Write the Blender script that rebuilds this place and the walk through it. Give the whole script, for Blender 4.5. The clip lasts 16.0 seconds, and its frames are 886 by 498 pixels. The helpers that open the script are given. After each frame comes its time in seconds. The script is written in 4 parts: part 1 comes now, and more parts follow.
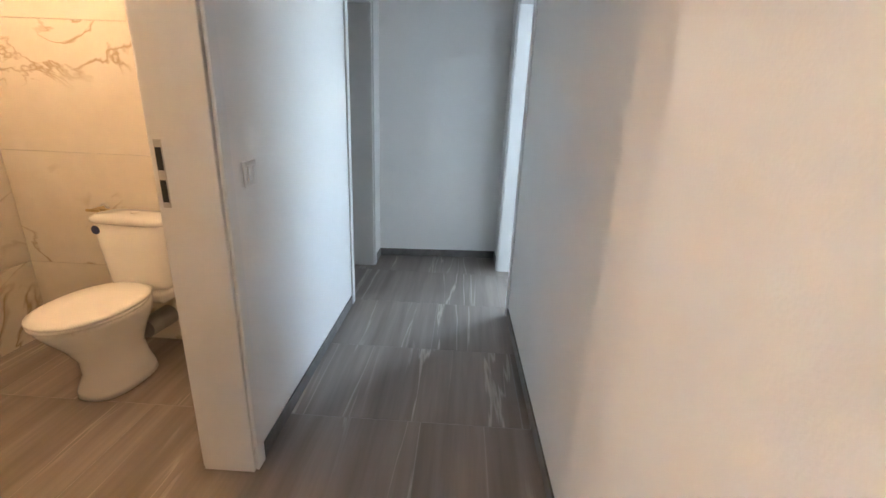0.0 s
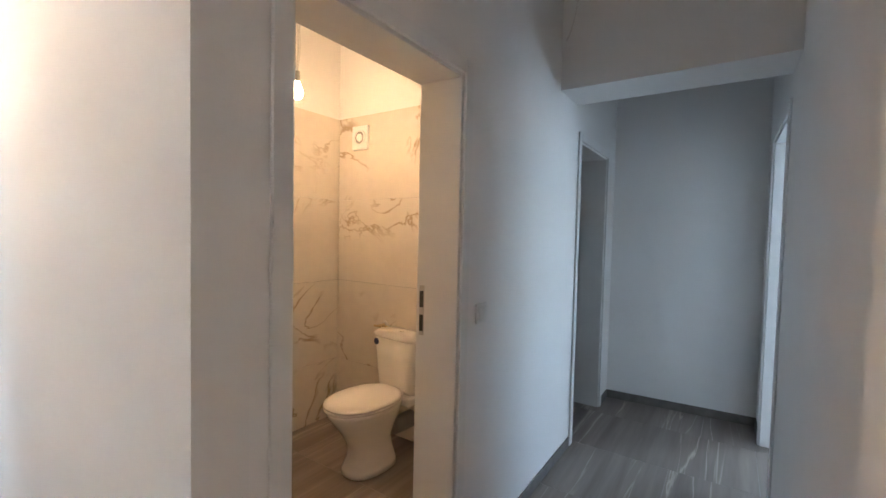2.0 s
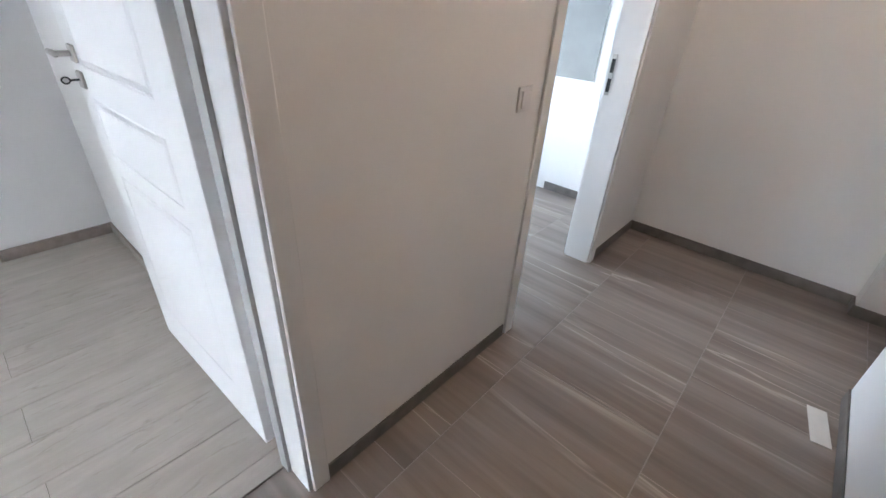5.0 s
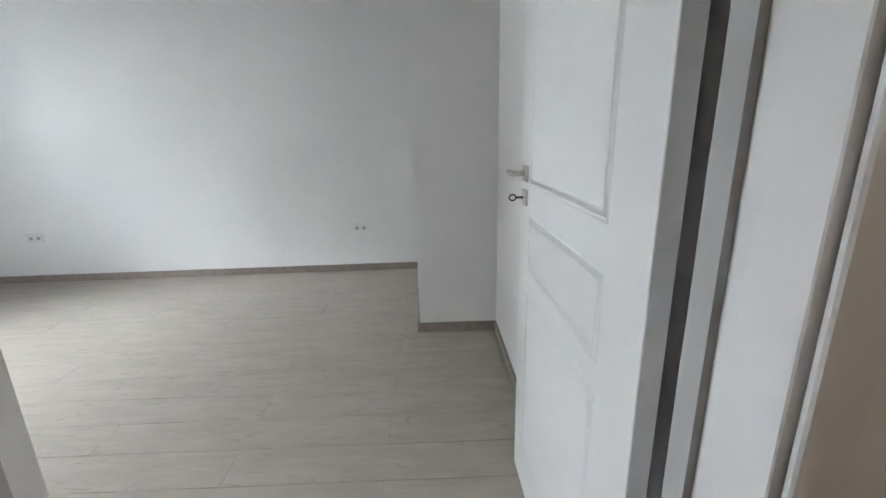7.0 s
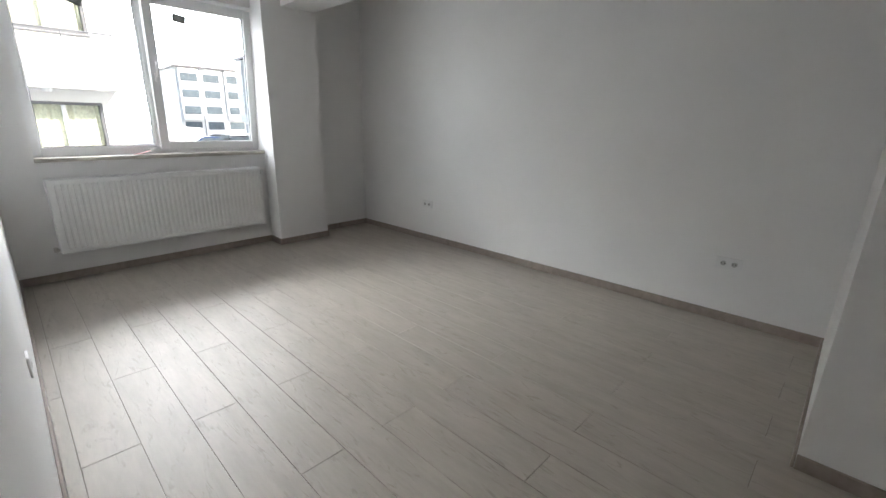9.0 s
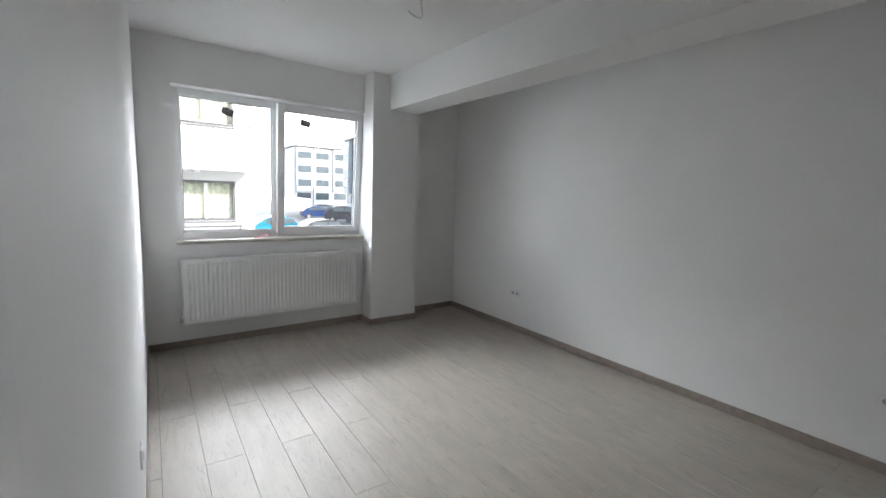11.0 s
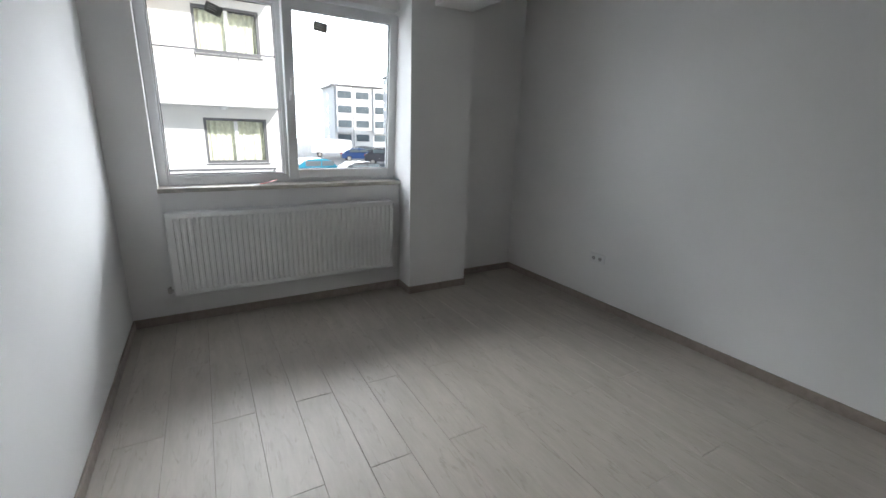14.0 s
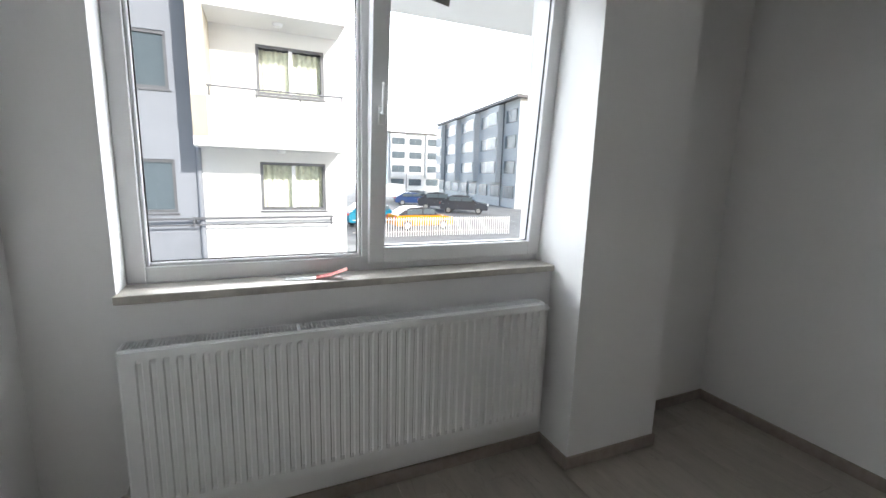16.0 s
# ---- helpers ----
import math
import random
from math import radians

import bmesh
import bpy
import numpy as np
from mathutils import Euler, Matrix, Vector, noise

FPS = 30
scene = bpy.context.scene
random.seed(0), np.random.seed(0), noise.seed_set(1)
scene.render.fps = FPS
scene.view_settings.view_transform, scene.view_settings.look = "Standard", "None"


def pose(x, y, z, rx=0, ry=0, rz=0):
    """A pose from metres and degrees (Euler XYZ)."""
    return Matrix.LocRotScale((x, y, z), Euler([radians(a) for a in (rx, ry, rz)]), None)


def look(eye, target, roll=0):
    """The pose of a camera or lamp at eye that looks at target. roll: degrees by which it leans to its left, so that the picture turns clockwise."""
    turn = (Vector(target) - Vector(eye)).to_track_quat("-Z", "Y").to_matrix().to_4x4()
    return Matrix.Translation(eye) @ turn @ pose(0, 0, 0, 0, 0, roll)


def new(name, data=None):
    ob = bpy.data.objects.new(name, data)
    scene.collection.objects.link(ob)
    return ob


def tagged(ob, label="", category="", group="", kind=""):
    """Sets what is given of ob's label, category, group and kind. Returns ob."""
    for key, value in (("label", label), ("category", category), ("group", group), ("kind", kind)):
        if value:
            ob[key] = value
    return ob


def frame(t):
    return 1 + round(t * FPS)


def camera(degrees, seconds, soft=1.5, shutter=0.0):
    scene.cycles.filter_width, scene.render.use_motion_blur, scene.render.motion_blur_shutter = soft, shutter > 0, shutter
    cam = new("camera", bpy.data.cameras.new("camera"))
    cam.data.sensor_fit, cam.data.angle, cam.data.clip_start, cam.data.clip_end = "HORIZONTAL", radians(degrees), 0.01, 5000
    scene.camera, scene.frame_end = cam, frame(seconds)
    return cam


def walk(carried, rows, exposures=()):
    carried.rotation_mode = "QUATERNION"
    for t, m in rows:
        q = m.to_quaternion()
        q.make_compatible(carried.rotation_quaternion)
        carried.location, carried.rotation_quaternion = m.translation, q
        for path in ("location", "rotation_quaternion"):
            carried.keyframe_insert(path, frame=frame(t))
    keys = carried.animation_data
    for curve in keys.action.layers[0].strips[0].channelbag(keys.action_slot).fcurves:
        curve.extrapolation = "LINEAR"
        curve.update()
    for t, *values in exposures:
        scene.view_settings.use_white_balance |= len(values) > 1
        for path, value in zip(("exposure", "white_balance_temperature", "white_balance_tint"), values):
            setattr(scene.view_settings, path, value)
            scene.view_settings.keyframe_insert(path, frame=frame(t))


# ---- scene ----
cam = camera(92.4, 16.0)
PATH = [
    (0, (-0.277, -0.12, 1.314), (-0.346, 1.779, 0.689), 2.4),
    (0.5, (-0.167, -0.153, 1.349), (-0.903, 1.598, 0.724), 2.5),
    (1, (-0.129, -0.207, 1.401), (-0.951, 1.577, 1.025), 1.9),
    (1.5, (-0.112, -0.229, 1.438), (-1.017, 1.553, 1.354), 1.3),
    (2, (-0.139, -0.261, 1.415), (-1.261, 1.392, 1.334), 1.3),
    (2.5, (-0.189, -0.279, 1.365), (-1.582, 1.093, 0.942), 1.2),
    (3, (-0.28, -0.319, 1.329), (-1.813, 0.689, 0.534), 2.8),
    (3.5, (-0.507, -0.324, 1.29), (-2.11, 0.356, 0.306), 7.1),
    (4, (-0.712, -0.404, 1.298), (-2.383, -0.162, 0.227), 7.1),
    (4.5, (-0.897, -0.425, 1.306), (-2.489, -0.834, 0.167), 5.8),
    (5, (-0.994, -0.37, 1.401), (-2.308, -1.483, 0.383), 3.5),
    (5.2, (-0.974, -0.362, 1.403), (-2.228, -1.67, 0.556), 1.6),
    (7.3, (-1.011, -0.902, 1.289), (-0.824, -2.821, 0.759), -0.2),
    (7.5, (-1.059, -0.948, 1.27), (-0.717, -2.848, 0.744), 0.9),
    (8, (-1.044, -1.056, 1.274), (-0.33, -2.851, 0.754), 1.6),
    (8.5, (-0.929, -1.29, 1.305), (-0.057, -3.009, 0.772), 0.8),
    (9, (-0.828, -1.387, 1.373), (0.501, -2.767, 0.8), 1.2),
    (9.5, (-0.785, -1.508, 1.402), (0.924, -2.353, 0.797), 1.4),
    (10, (-0.749, -1.455, 1.538), (0.976, -2.314, 1.0), 2.8),
    (10.2, (-0.736, -1.399, 1.562), (1.0, -2.299, 1.141), 3.1),
    (12.3, (-0.584, -1.394, 1.539), (0.892, -2.708, 1.229), 2.0),
    (12.5, (-0.536, -1.458, 1.518), (0.97, -2.711, 1.114), 1.6),
    (13, (-0.36, -1.682, 1.483), (1.296, -2.683, 0.977), 0.7),
    (13.5, (-0.106, -1.789, 1.443), (1.577, -2.738, 0.924), 0.7),
    (14, (0.298, -1.888, 1.469), (1.979, -2.833, 0.939), 1.7),
    (14.5, (0.726, -1.992, 1.449), (2.421, -2.911, 0.918), 2.0),
    (15, (1.203, -1.994, 1.5), (2.929, -2.86, 0.979), 2.4),
    (15.5, (1.647, -2.0, 1.442), (3.385, -2.903, 1.039), 1.7),
    (16, (2.147, -2.077, 1.471), (3.963, -2.842, 1.129), 1.7),
]
EXPOSURES = [(0, 4.3, 6000, 10), (0.7, 4.1, 5900, 10), (1.5, 3.85, 5750, 10), (2.5, 3.5, 5750, 10), (3.5, 3.5, 5600, 10), (4.5, 3.15, 5700, 12), (5.2, 2.85, 5800, 12), (7.3, 2.15, 6150, 9),
             (8.5, 1.7, 6450, 11), (9.5, 1.35, 6350, 11), (12.5, 1.3, 6200, 10), (13.5, 0.95, 6200, 10), (14.5, 0.8, 6200, 10), (16, 1.0, 6300, 10)]
walk(cam, [(t, look(eye, target, roll)) for t, eye, target, roll in PATH], EXPOSURES)

# ---- world, sun and lamps ----
world = bpy.data.worlds.new("sky_world")
scene.world = world
world.use_nodes = True
wn, wl = world.node_tree.nodes, world.node_tree.links
sky = wn.new("ShaderNodeTexSky")
sky.sky_type, sky.sun_disc = "NISHITA", False
SUN_ELEV, SUN_AZ = radians(25), math.atan2(-0.936, -0.351)
sky.sun_elevation, sky.sun_rotation = SUN_ELEV, SUN_AZ
sky.air_density, sky.dust_density = 1.0, 1.0
wn["Background"].inputs[1].default_value = 0.13
wl.new(sky.outputs[0], wn["Background"].inputs[0])
sun_data = bpy.data.lights.new("sun", "SUN")
sun_data.energy, sun_data.angle, sun_data.color = 3.2, radians(0.5), (1.0, 0.95, 0.88)
sun = new("sun", sun_data)
sun_from = Vector((-0.936 * math.cos(SUN_ELEV), -0.351 * math.cos(SUN_ELEV), math.sin(SUN_ELEV)))
sun.matrix_world = look(sun_from * 50, (0, 0, 0))


def area_lamp(name, eye, target, wide, high, watts, colour):
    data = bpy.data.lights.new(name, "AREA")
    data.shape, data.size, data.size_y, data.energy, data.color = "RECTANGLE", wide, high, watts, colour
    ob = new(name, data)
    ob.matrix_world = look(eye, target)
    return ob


# daylight in the window openings of the two side rooms
area_lamp("kitchen_window_light", (-2.7, -4.28, 1.6), (-2.75, -1.0, 0.9), 1.5, 1.3, 3.8, (0.68, 0.89, 1.0))
area_lamp("side_room_window_light", (2.55, 4.72, 1.6), (2.5, 2.0, 1.1), 1.5, 1.3, 8.5, (0.74, 0.89, 1.0))
# added lamps out of view, high and north, brighten the bedroom as stand-in sky
area_lamp("bedroom_sky_fill", (12.0, -3.0, 6.9), (1.0, -2.9, 0.9), 14.0, 2.6, 1100, (0.94, 0.975, 1.0))
area_lamp("bedroom_north_fill", (6.0, 0.8, 1.9), (3.9, -2.6, 1.4), 3.0, 2.6, 52, (0.95, 0.98, 1.0))


# ---- materials ----
def mat(name, colour, rough=0.5, metal=0.0, grain=0.0, scale=20.0, bump=0.0, bscale=200.0, tint=None):
    """A paint, plastic or metal with soft mottling at a large scale and relief at a fine one."""
    m = bpy.data.materials.new(name)
    m.use_nodes = True
    n, l = m.node_tree.nodes, m.node_tree.links
    b = n["Principled BSDF"]
    b.inputs["Base Color"].default_value = (*colour, 1)
    b.inputs["Roughness"].default_value = rough
    b.inputs["Metallic"].default_value = metal
    tc = n.new("ShaderNodeTexCoord")
    if grain:
        t = n.new("ShaderNodeTexNoise")
        t.inputs["Scale"].default_value, t.inputs["Detail"].default_value = scale, 6
        l.new(tc.outputs["Object"], t.inputs["Vector"])
        mix = n.new("ShaderNodeMix")
        mix.data_type = "RGBA"
        dark = tint or tuple(c * (1 - grain) for c in colour)
        mix.inputs[6].default_value, mix.inputs[7].default_value = (*colour, 1), (*dark, 1)
        ramp = n.new("ShaderNodeMapRange")
        ramp.inputs[1].default_value, ramp.inputs[2].default_value = 0.35, 0.7
        l.new(t.outputs["Fac"], ramp.inputs[0])
        l.new(ramp.outputs[0], mix.inputs[0])
        l.new(mix.outputs[2], b.inputs["Base Color"])
    if bump:
        t2 = n.new("ShaderNodeTexNoise")
        t2.inputs["Scale"].default_value, t2.inputs["Detail"].default_value = bscale, 4
        l.new(tc.outputs["Object"], t2.inputs["Vector"])
        bp = n.new("ShaderNodeBump")
        bp.inputs["Strength"].default_value, bp.inputs["Distance"].default_value = bump, 0.002
        l.new(t2.outputs["Fac"], bp.inputs["Height"])
        l.new(bp.outputs[0], b.inputs["Normal"])
    return m


def veined(name, base, dark, light, stretch, rough, vein_lo, vein_hi, dist=1.2, scale=1.0, per_piece=True, bump=0.15, patch=None, grit=0.35):
    """Streaked surface: stretched noise bands with thin light or dark veins, shifted from piece to piece."""
    m = bpy.data.materials.new(name)
    m.use_nodes = True
    n, l = m.node_tree.nodes, m.node_tree.links
    b = n["Principled BSDF"]
    b.inputs["Roughness"].default_value = rough
    geo = n.new("ShaderNodeNewGeometry")
    info = n.new("ShaderNodeObjectInfo")
    mp = n.new("ShaderNodeMapping")
    mp.inputs["Scale"].default_value = stretch
    l.new(geo.outputs["Position"], mp.inputs["Vector"])
    if per_piece:
        shift = n.new("ShaderNodeVectorMath")
        shift.operation = "MULTIPLY"
        shift.inputs[1].default_value = (17.0, 29.0, 11.0)
        comb = n.new("ShaderNodeCombineXYZ")
        for k in range(3):
            l.new(info.outputs["Random"], comb.inputs[k])
        l.new(comb.outputs[0], shift.inputs[0])
        l.new(shift.outputs[0], mp.inputs["Location"])
    band = n.new("ShaderNodeTexNoise")
    band.inputs["Scale"].default_value, band.inputs["Detail"].default_value, band.inputs["Distortion"].default_value = 2.2 * scale, 5, dist * 0.4
    l.new(mp.outputs[0], band.inputs["Vector"])
    fine = n.new("ShaderNodeTexNoise")
    fine.inputs["Scale"].default_value, fine.inputs["Detail"].default_value = 9.0 * scale, 8
    l.new(mp.outputs[0], fine.inputs["Vector"])
    vein = n.new("ShaderNodeTexNoise")
    vein.inputs["Scale"].default_value, vein.inputs["Detail"].default_value, vein.inputs["Distortion"].default_value = 1.5 * scale, 4, dist
    l.new(mp.outputs[0], vein.inputs["Vector"])
    r1 = n.new("ShaderNodeMapRange")
    r1.inputs[1].default_value, r1.inputs[2].default_value = 0.3, 0.7
    l.new(band.outputs["Fac"], r1.inputs[0])
    m1 = n.new("ShaderNodeMix")
    m1.data_type = "RGBA"
    m1.inputs[6].default_value, m1.inputs[7].default_value = (*dark, 1), (*base, 1)
    l.new(r1.outputs[0], m1.inputs[0])
    # thin lines where the vein noise crosses its middle
    sub = n.new("ShaderNodeMath")
    sub.operation = "SUBTRACT"
    sub.inputs[1].default_value = 0.5
    l.new(vein.outputs["Fac"], sub.inputs[0])
    ab = n.new("ShaderNodeMath")
    ab.operation = "ABSOLUTE"
    l.new(sub.outputs[0], ab.inputs[0])
    r2 = n.new("ShaderNodeMapRange")
    r2.inputs[1].default_value, r2.inputs[2].default_value = vein_hi, vein_lo
    r2.inputs[3].default_value, r2.inputs[4].default_value = 0.0, 1.0
    l.new(ab.outputs[0], r2.inputs[0])
    r3 = n.new("ShaderNodeMapRange")
    r3.inputs[1].default_value, r3.inputs[2].default_value = 0.46, 0.62
    l.new(fine.outputs["Fac"], r3.inputs[0])
    if patch:
        # veins gather in broad drifts instead of breaking up finely
        drift = n.new("ShaderNodeTexNoise")
        drift.inputs["Scale"].default_value, drift.inputs["Detail"].default_value = 1.1 * scale, 2
        l.new(mp.outputs[0], drift.inputs["Vector"])
        r3.inputs[1].default_value, r3.inputs[2].default_value = patch
        l.new(drift.outputs["Fac"], r3.inputs[0])
    mul = n.new("ShaderNodeMath")
    mul.operation = "MULTIPLY"
    l.new(r2.outputs[0], mul.inputs[0])
    l.new(r3.outputs[0], mul.inputs[1])
    m2 = n.new("ShaderNodeMix")
    m2.data_type = "RGBA"
    m2.inputs[7].default_value = (*light, 1)
    l.new(mul.outputs[0], m2.inputs[0])
    l.new(m1.outputs[2], m2.inputs[6])
    # fine grain over all
    m3 = n.new("ShaderNodeMix")
    m3.data_type, m3.blend_type = "RGBA", "MULTIPLY"
    m3.inputs[0].default_value = grit
    gr = n.new("ShaderNodeMapRange")
    gr.inputs[1].default_value, gr.inputs[2].default_value, gr.inputs[3].default_value = 0.3, 0.65, 0.6
    l.new(fine.outputs["Fac"], gr.inputs[0])
    l.new(m2.outputs[2], m3.inputs[6])
    l.new(gr.outputs[0], m3.inputs[7])
    l.new(m3.outputs[2], b.inputs["Base Color"])
    bp = n.new("ShaderNodeBump")
    bp.inputs["Strength"].default_value, bp.inputs["Distance"].default_value = bump, 0.001
    l.new(fine.outputs["Fac"], bp.inputs["Height"])
    l.new(bp.outputs[0], b.inputs["Normal"])
    return m


def glass(name, tint=(1, 1, 1)):
    m = bpy.data.materials.new(name)
    m.use_nodes = True
    b = m.node_tree.nodes["Principled BSDF"]
    b.inputs["Base Color"].default_value = (*tint, 1)
    b.inputs["Roughness"].default_value = 0.0
    b.inputs["IOR"].default_value = 1.05
    b.inputs["Transmission Weight"].default_value = 1.0
    return m


def glow(name, colour, strength):
    m = bpy.data.materials.new(name)
    m.use_nodes = True
    b = m.node_tree.nodes["Principled BSDF"]
    b.inputs["Base Color"].default_value = (*colour, 1)
    b.inputs["Emission Color"].default_value = (*colour, 1)
    b.inputs["Emission Strength"].default_value = strength
    return m


M_WALL = mat("white_wall_paint", (0.84, 0.832, 0.818), 0.75, grain=0.04, scale=1.6, bump=0.25, bscale=140)
M_CEIL = mat("white_ceiling_paint", (0.82, 0.815, 0.80), 0.85, grain=0.04, scale=1.2, bump=0.2, bscale=160)
M_TRIM = mat("white_door_foil", (0.80, 0.80, 0.79), 0.38, grain=0.03, scale=6, bump=0.08, bscale=60)
M_LEAF = mat("white_door_lacquer", (0.84, 0.84, 0.83), 0.34, grain=0.03, scale=4, bump=0.1, bscale=35)
M_GASKET_SHADE = mat("grey_gasket_with_shade", (0.42, 0.42, 0.41), 0.6)
M_TILE = veined("grey_brown_stone_tile", (0.36, 0.305, 0.266), (0.205, 0.172, 0.150), (0.56, 0.50, 0.44), (4.6, 0.26, 1.0), 0.40, 0.0, 0.018, 0.5, 1.0, patch=(0.47, 0.60))
M_TBASE = mat("dark_grey_tile_skirting", (0.19, 0.172, 0.158), 0.45, grain=0.3, scale=14, bump=0.1, bscale=80)
M_GROUT = mat("light_grey_grout", (0.40, 0.37, 0.34), 0.9, grain=0.2, scale=30)
M_PLANK = veined("pale_oak_laminate", (0.475, 0.428, 0.37), (0.41, 0.367, 0.312), (0.35, 0.31, 0.262), (1.1, 5.5, 1.0), 0.5, 0.0, 0.03, 0.5, 1.2, bump=0.06, grit=0.16)
M_JOINT = mat("dark_plank_joint", (0.16, 0.14, 0.12), 0.9)
M_PBASE = mat("taupe_wood_skirting", (0.33, 0.275, 0.235), 0.5, grain=0.2, scale=25, bump=0.1, bscale=80)
M_MARBLE = veined("white_marble_tile", (0.74, 0.69, 0.61), (0.70, 0.645, 0.56), (0.42, 0.33, 0.21), (0.8, 0.8, 0.9), 0.06, 0.0, 0.026, 1.5, 1.7, per_piece=True, bump=0.0, patch=(0.52, 0.62), grit=0.10)
M_CERAMIC = mat("white_glazed_ceramic", (0.84, 0.83, 0.81), 0.10, grain=0.02, scale=5)
M_SEAT = mat("white_seat_plastic", (0.86, 0.85, 0.83), 0.22, grain=0.02, scale=5)
M_PLASTIC = mat("white_plastic", (0.80, 0.80, 0.79), 0.32, grain=0.03, scale=30)
M_GREYPLASTIC = mat("grey_waste_plastic", (0.33, 0.32, 0.31), 0.45, grain=0.2, scale=20)
M_STEEL = mat("brushed_steel", (0.60, 0.58, 0.55), 0.30, 1.0, grain=0.15, scale=60)
M_BLACK = mat("black_metal", (0.015, 0.015, 0.015), 0.45, grain=0.3, scale=40)
M_BRASS = mat("brass_fitting", (0.55, 0.42, 0.22), 0.35, 1.0, grain=0.2, scale=50)
M_UPVC = mat("white_upvc", (0.82, 0.82, 0.82), 0.28, grain=0.03, scale=8)
M_SEAL = mat("black_window_seal", (0.02, 0.02, 0.02), 0.6)
M_GLASS = glass("window_glass", (0.98, 0.99, 0.99))
M_SILL = mat("pale_marble_sill", (0.54, 0.50, 0.44), 0.35, grain=0.25, scale=18, bump=0.1)
M_RAD = mat("white_radiator_enamel", (0.82, 0.82, 0.81), 0.28, grain=0.03, scale=6)
# near-black colour that carries the shade inside the radiator
M_GRILLE_SHADE = mat("grille_shade_black", (0.05, 0.05, 0.05), 0.7)
M_ENTRY = mat("dark_brown_steel_door", (0.035, 0.024, 0.02), 0.45, grain=0.4, scale=30, bump=0.1)
M_STICKER = mat("grey_film_sticker", (0.22, 0.22, 0.205), 0.5, grain=0.3, scale=60)
# grey of printed bars, and of the shade painted into socket wells
M_INK_SHADE = mat("grey_ink_and_shade", (0.45, 0.45, 0.43), 0.6)
M_PAPER = mat("white_paper", (0.78, 0.77, 0.74), 0.8, grain=0.06, scale=20)
M_REDPAPER = mat("red_printed_paper", (0.42, 0.04, 0.03), 0.7, grain=0.3, scale=40)
M_BLUESTICK = mat("dark_blue_sticker", (0.01, 0.015, 0.07), 0.3, grain=0.5, scale=90)
M_WIRE = mat("white_cable", (0.70, 0.69, 0.67), 0.5)
M_BULB = glow("lit_bulb", (1.0, 0.60, 0.29), 38.0)
M_BULB_PALE = glow("lit_pale_bulb", (1.0, 0.72, 0.49), 54.0)
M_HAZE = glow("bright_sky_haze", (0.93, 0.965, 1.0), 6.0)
M_SPLASH = mat("grey_wall_tile", (0.34, 0.35, 0.34), 0.25, grain=0.12, scale=5)
M_ASPHALT = mat("asphalt", (0.22, 0.215, 0.208), 0.9, grain=0.3, scale=0.6, bump=0.3, bscale=40)
M_PAVE = mat("concrete_paving", (0.26, 0.255, 0.24), 0.85, grain=0.2, scale=2, bump=0.2)
M_RENDER = mat("white_facade_render", (0.72, 0.71, 0.69), 0.9, grain=0.06, scale=0.7, bump=0.3, bscale=60)
M_GREYREND = mat("grey_facade_render", (0.25, 0.26, 0.285), 0.9, grain=0.12, scale=0.8, bump=0.3, bscale=60)
M_CREAM = mat("cream_facade_render", (0.55, 0.49, 0.40), 0.9, grain=0.08, scale=0.8)
M_DARKFRAME = mat("anthracite_frame", (0.12, 0.12, 0.125), 0.4, grain=0.1, scale=10)
M_CURTAIN = mat("pale_green_curtain", (0.70, 0.71, 0.57), 0.9, grain=0.25, scale=12)
M_PANE = mat("reflective_pane", (0.10, 0.125, 0.14), 0.3, grain=0.3, scale=0.5)
M_PANE.node_tree.nodes["Principled BSDF"].inputs["Specular IOR Level"].default_value = 0.25
M_ROOF = mat("dark_roof_sheet", (0.13, 0.12, 0.12), 0.6, grain=0.2, scale=1)
M_TYRE = mat("black_tyre", (0.02, 0.02, 0.02), 0.8)


# ---- mesh helpers ----
def part(name, bm, material, parent=None, label="", smooth=False, matrix=None):
    me = bpy.data.meshes.new(name)
    bmesh.ops.recalc_face_normals(bm, faces=bm.faces)
    bm.to_mesh(me)
    bm.free()
    me.materials.append(material)
    if smooth:
        me.polygons.foreach_set("use_smooth", [True] * len(me.polygons))
    ob = new(name, me)
    if parent is not None:
        ob.parent = parent
    if matrix is not None:
        ob.matrix_basis = matrix
    if label:
        ob["label"] = label
    return ob


def empty(name, label, category, m=None, kind="", group=""):
    ob = new(name)
    ob.empty_display_size = 0.1
    if m is not None:
        ob.matrix_basis = m
    return tagged(ob, label, category, group, kind)


def box(bm, x0, y0, z0, x1, y1, z1, bevel=0.0, segs=2, m=None):
    c = Vector(((x0 + x1) / 2, (y0 + y1) / 2, (z0 + z1) / 2))
    r = bmesh.ops.create_cube(bm, size=1.0)
    vs = r["verts"]
    for v in vs:
        v.co = Vector((v.co.x * abs(x1 - x0), v.co.y * abs(y1 - y0), v.co.z * abs(z1 - z0))) + c
    if bevel:
        es = list({e for v in vs for e in v.link_edges})
        r2 = bmesh.ops.bevel(bm, geom=es, offset=bevel, segments=segs, affect="EDGES", profile=0.5)
        vs = list({v for f in r2["faces"] for v in f.verts} | {v for v in vs if v.is_valid})
    if m is not None:
        bmesh.ops.transform(bm, matrix=m, verts=[v for v in vs if v.is_valid])
    return vs


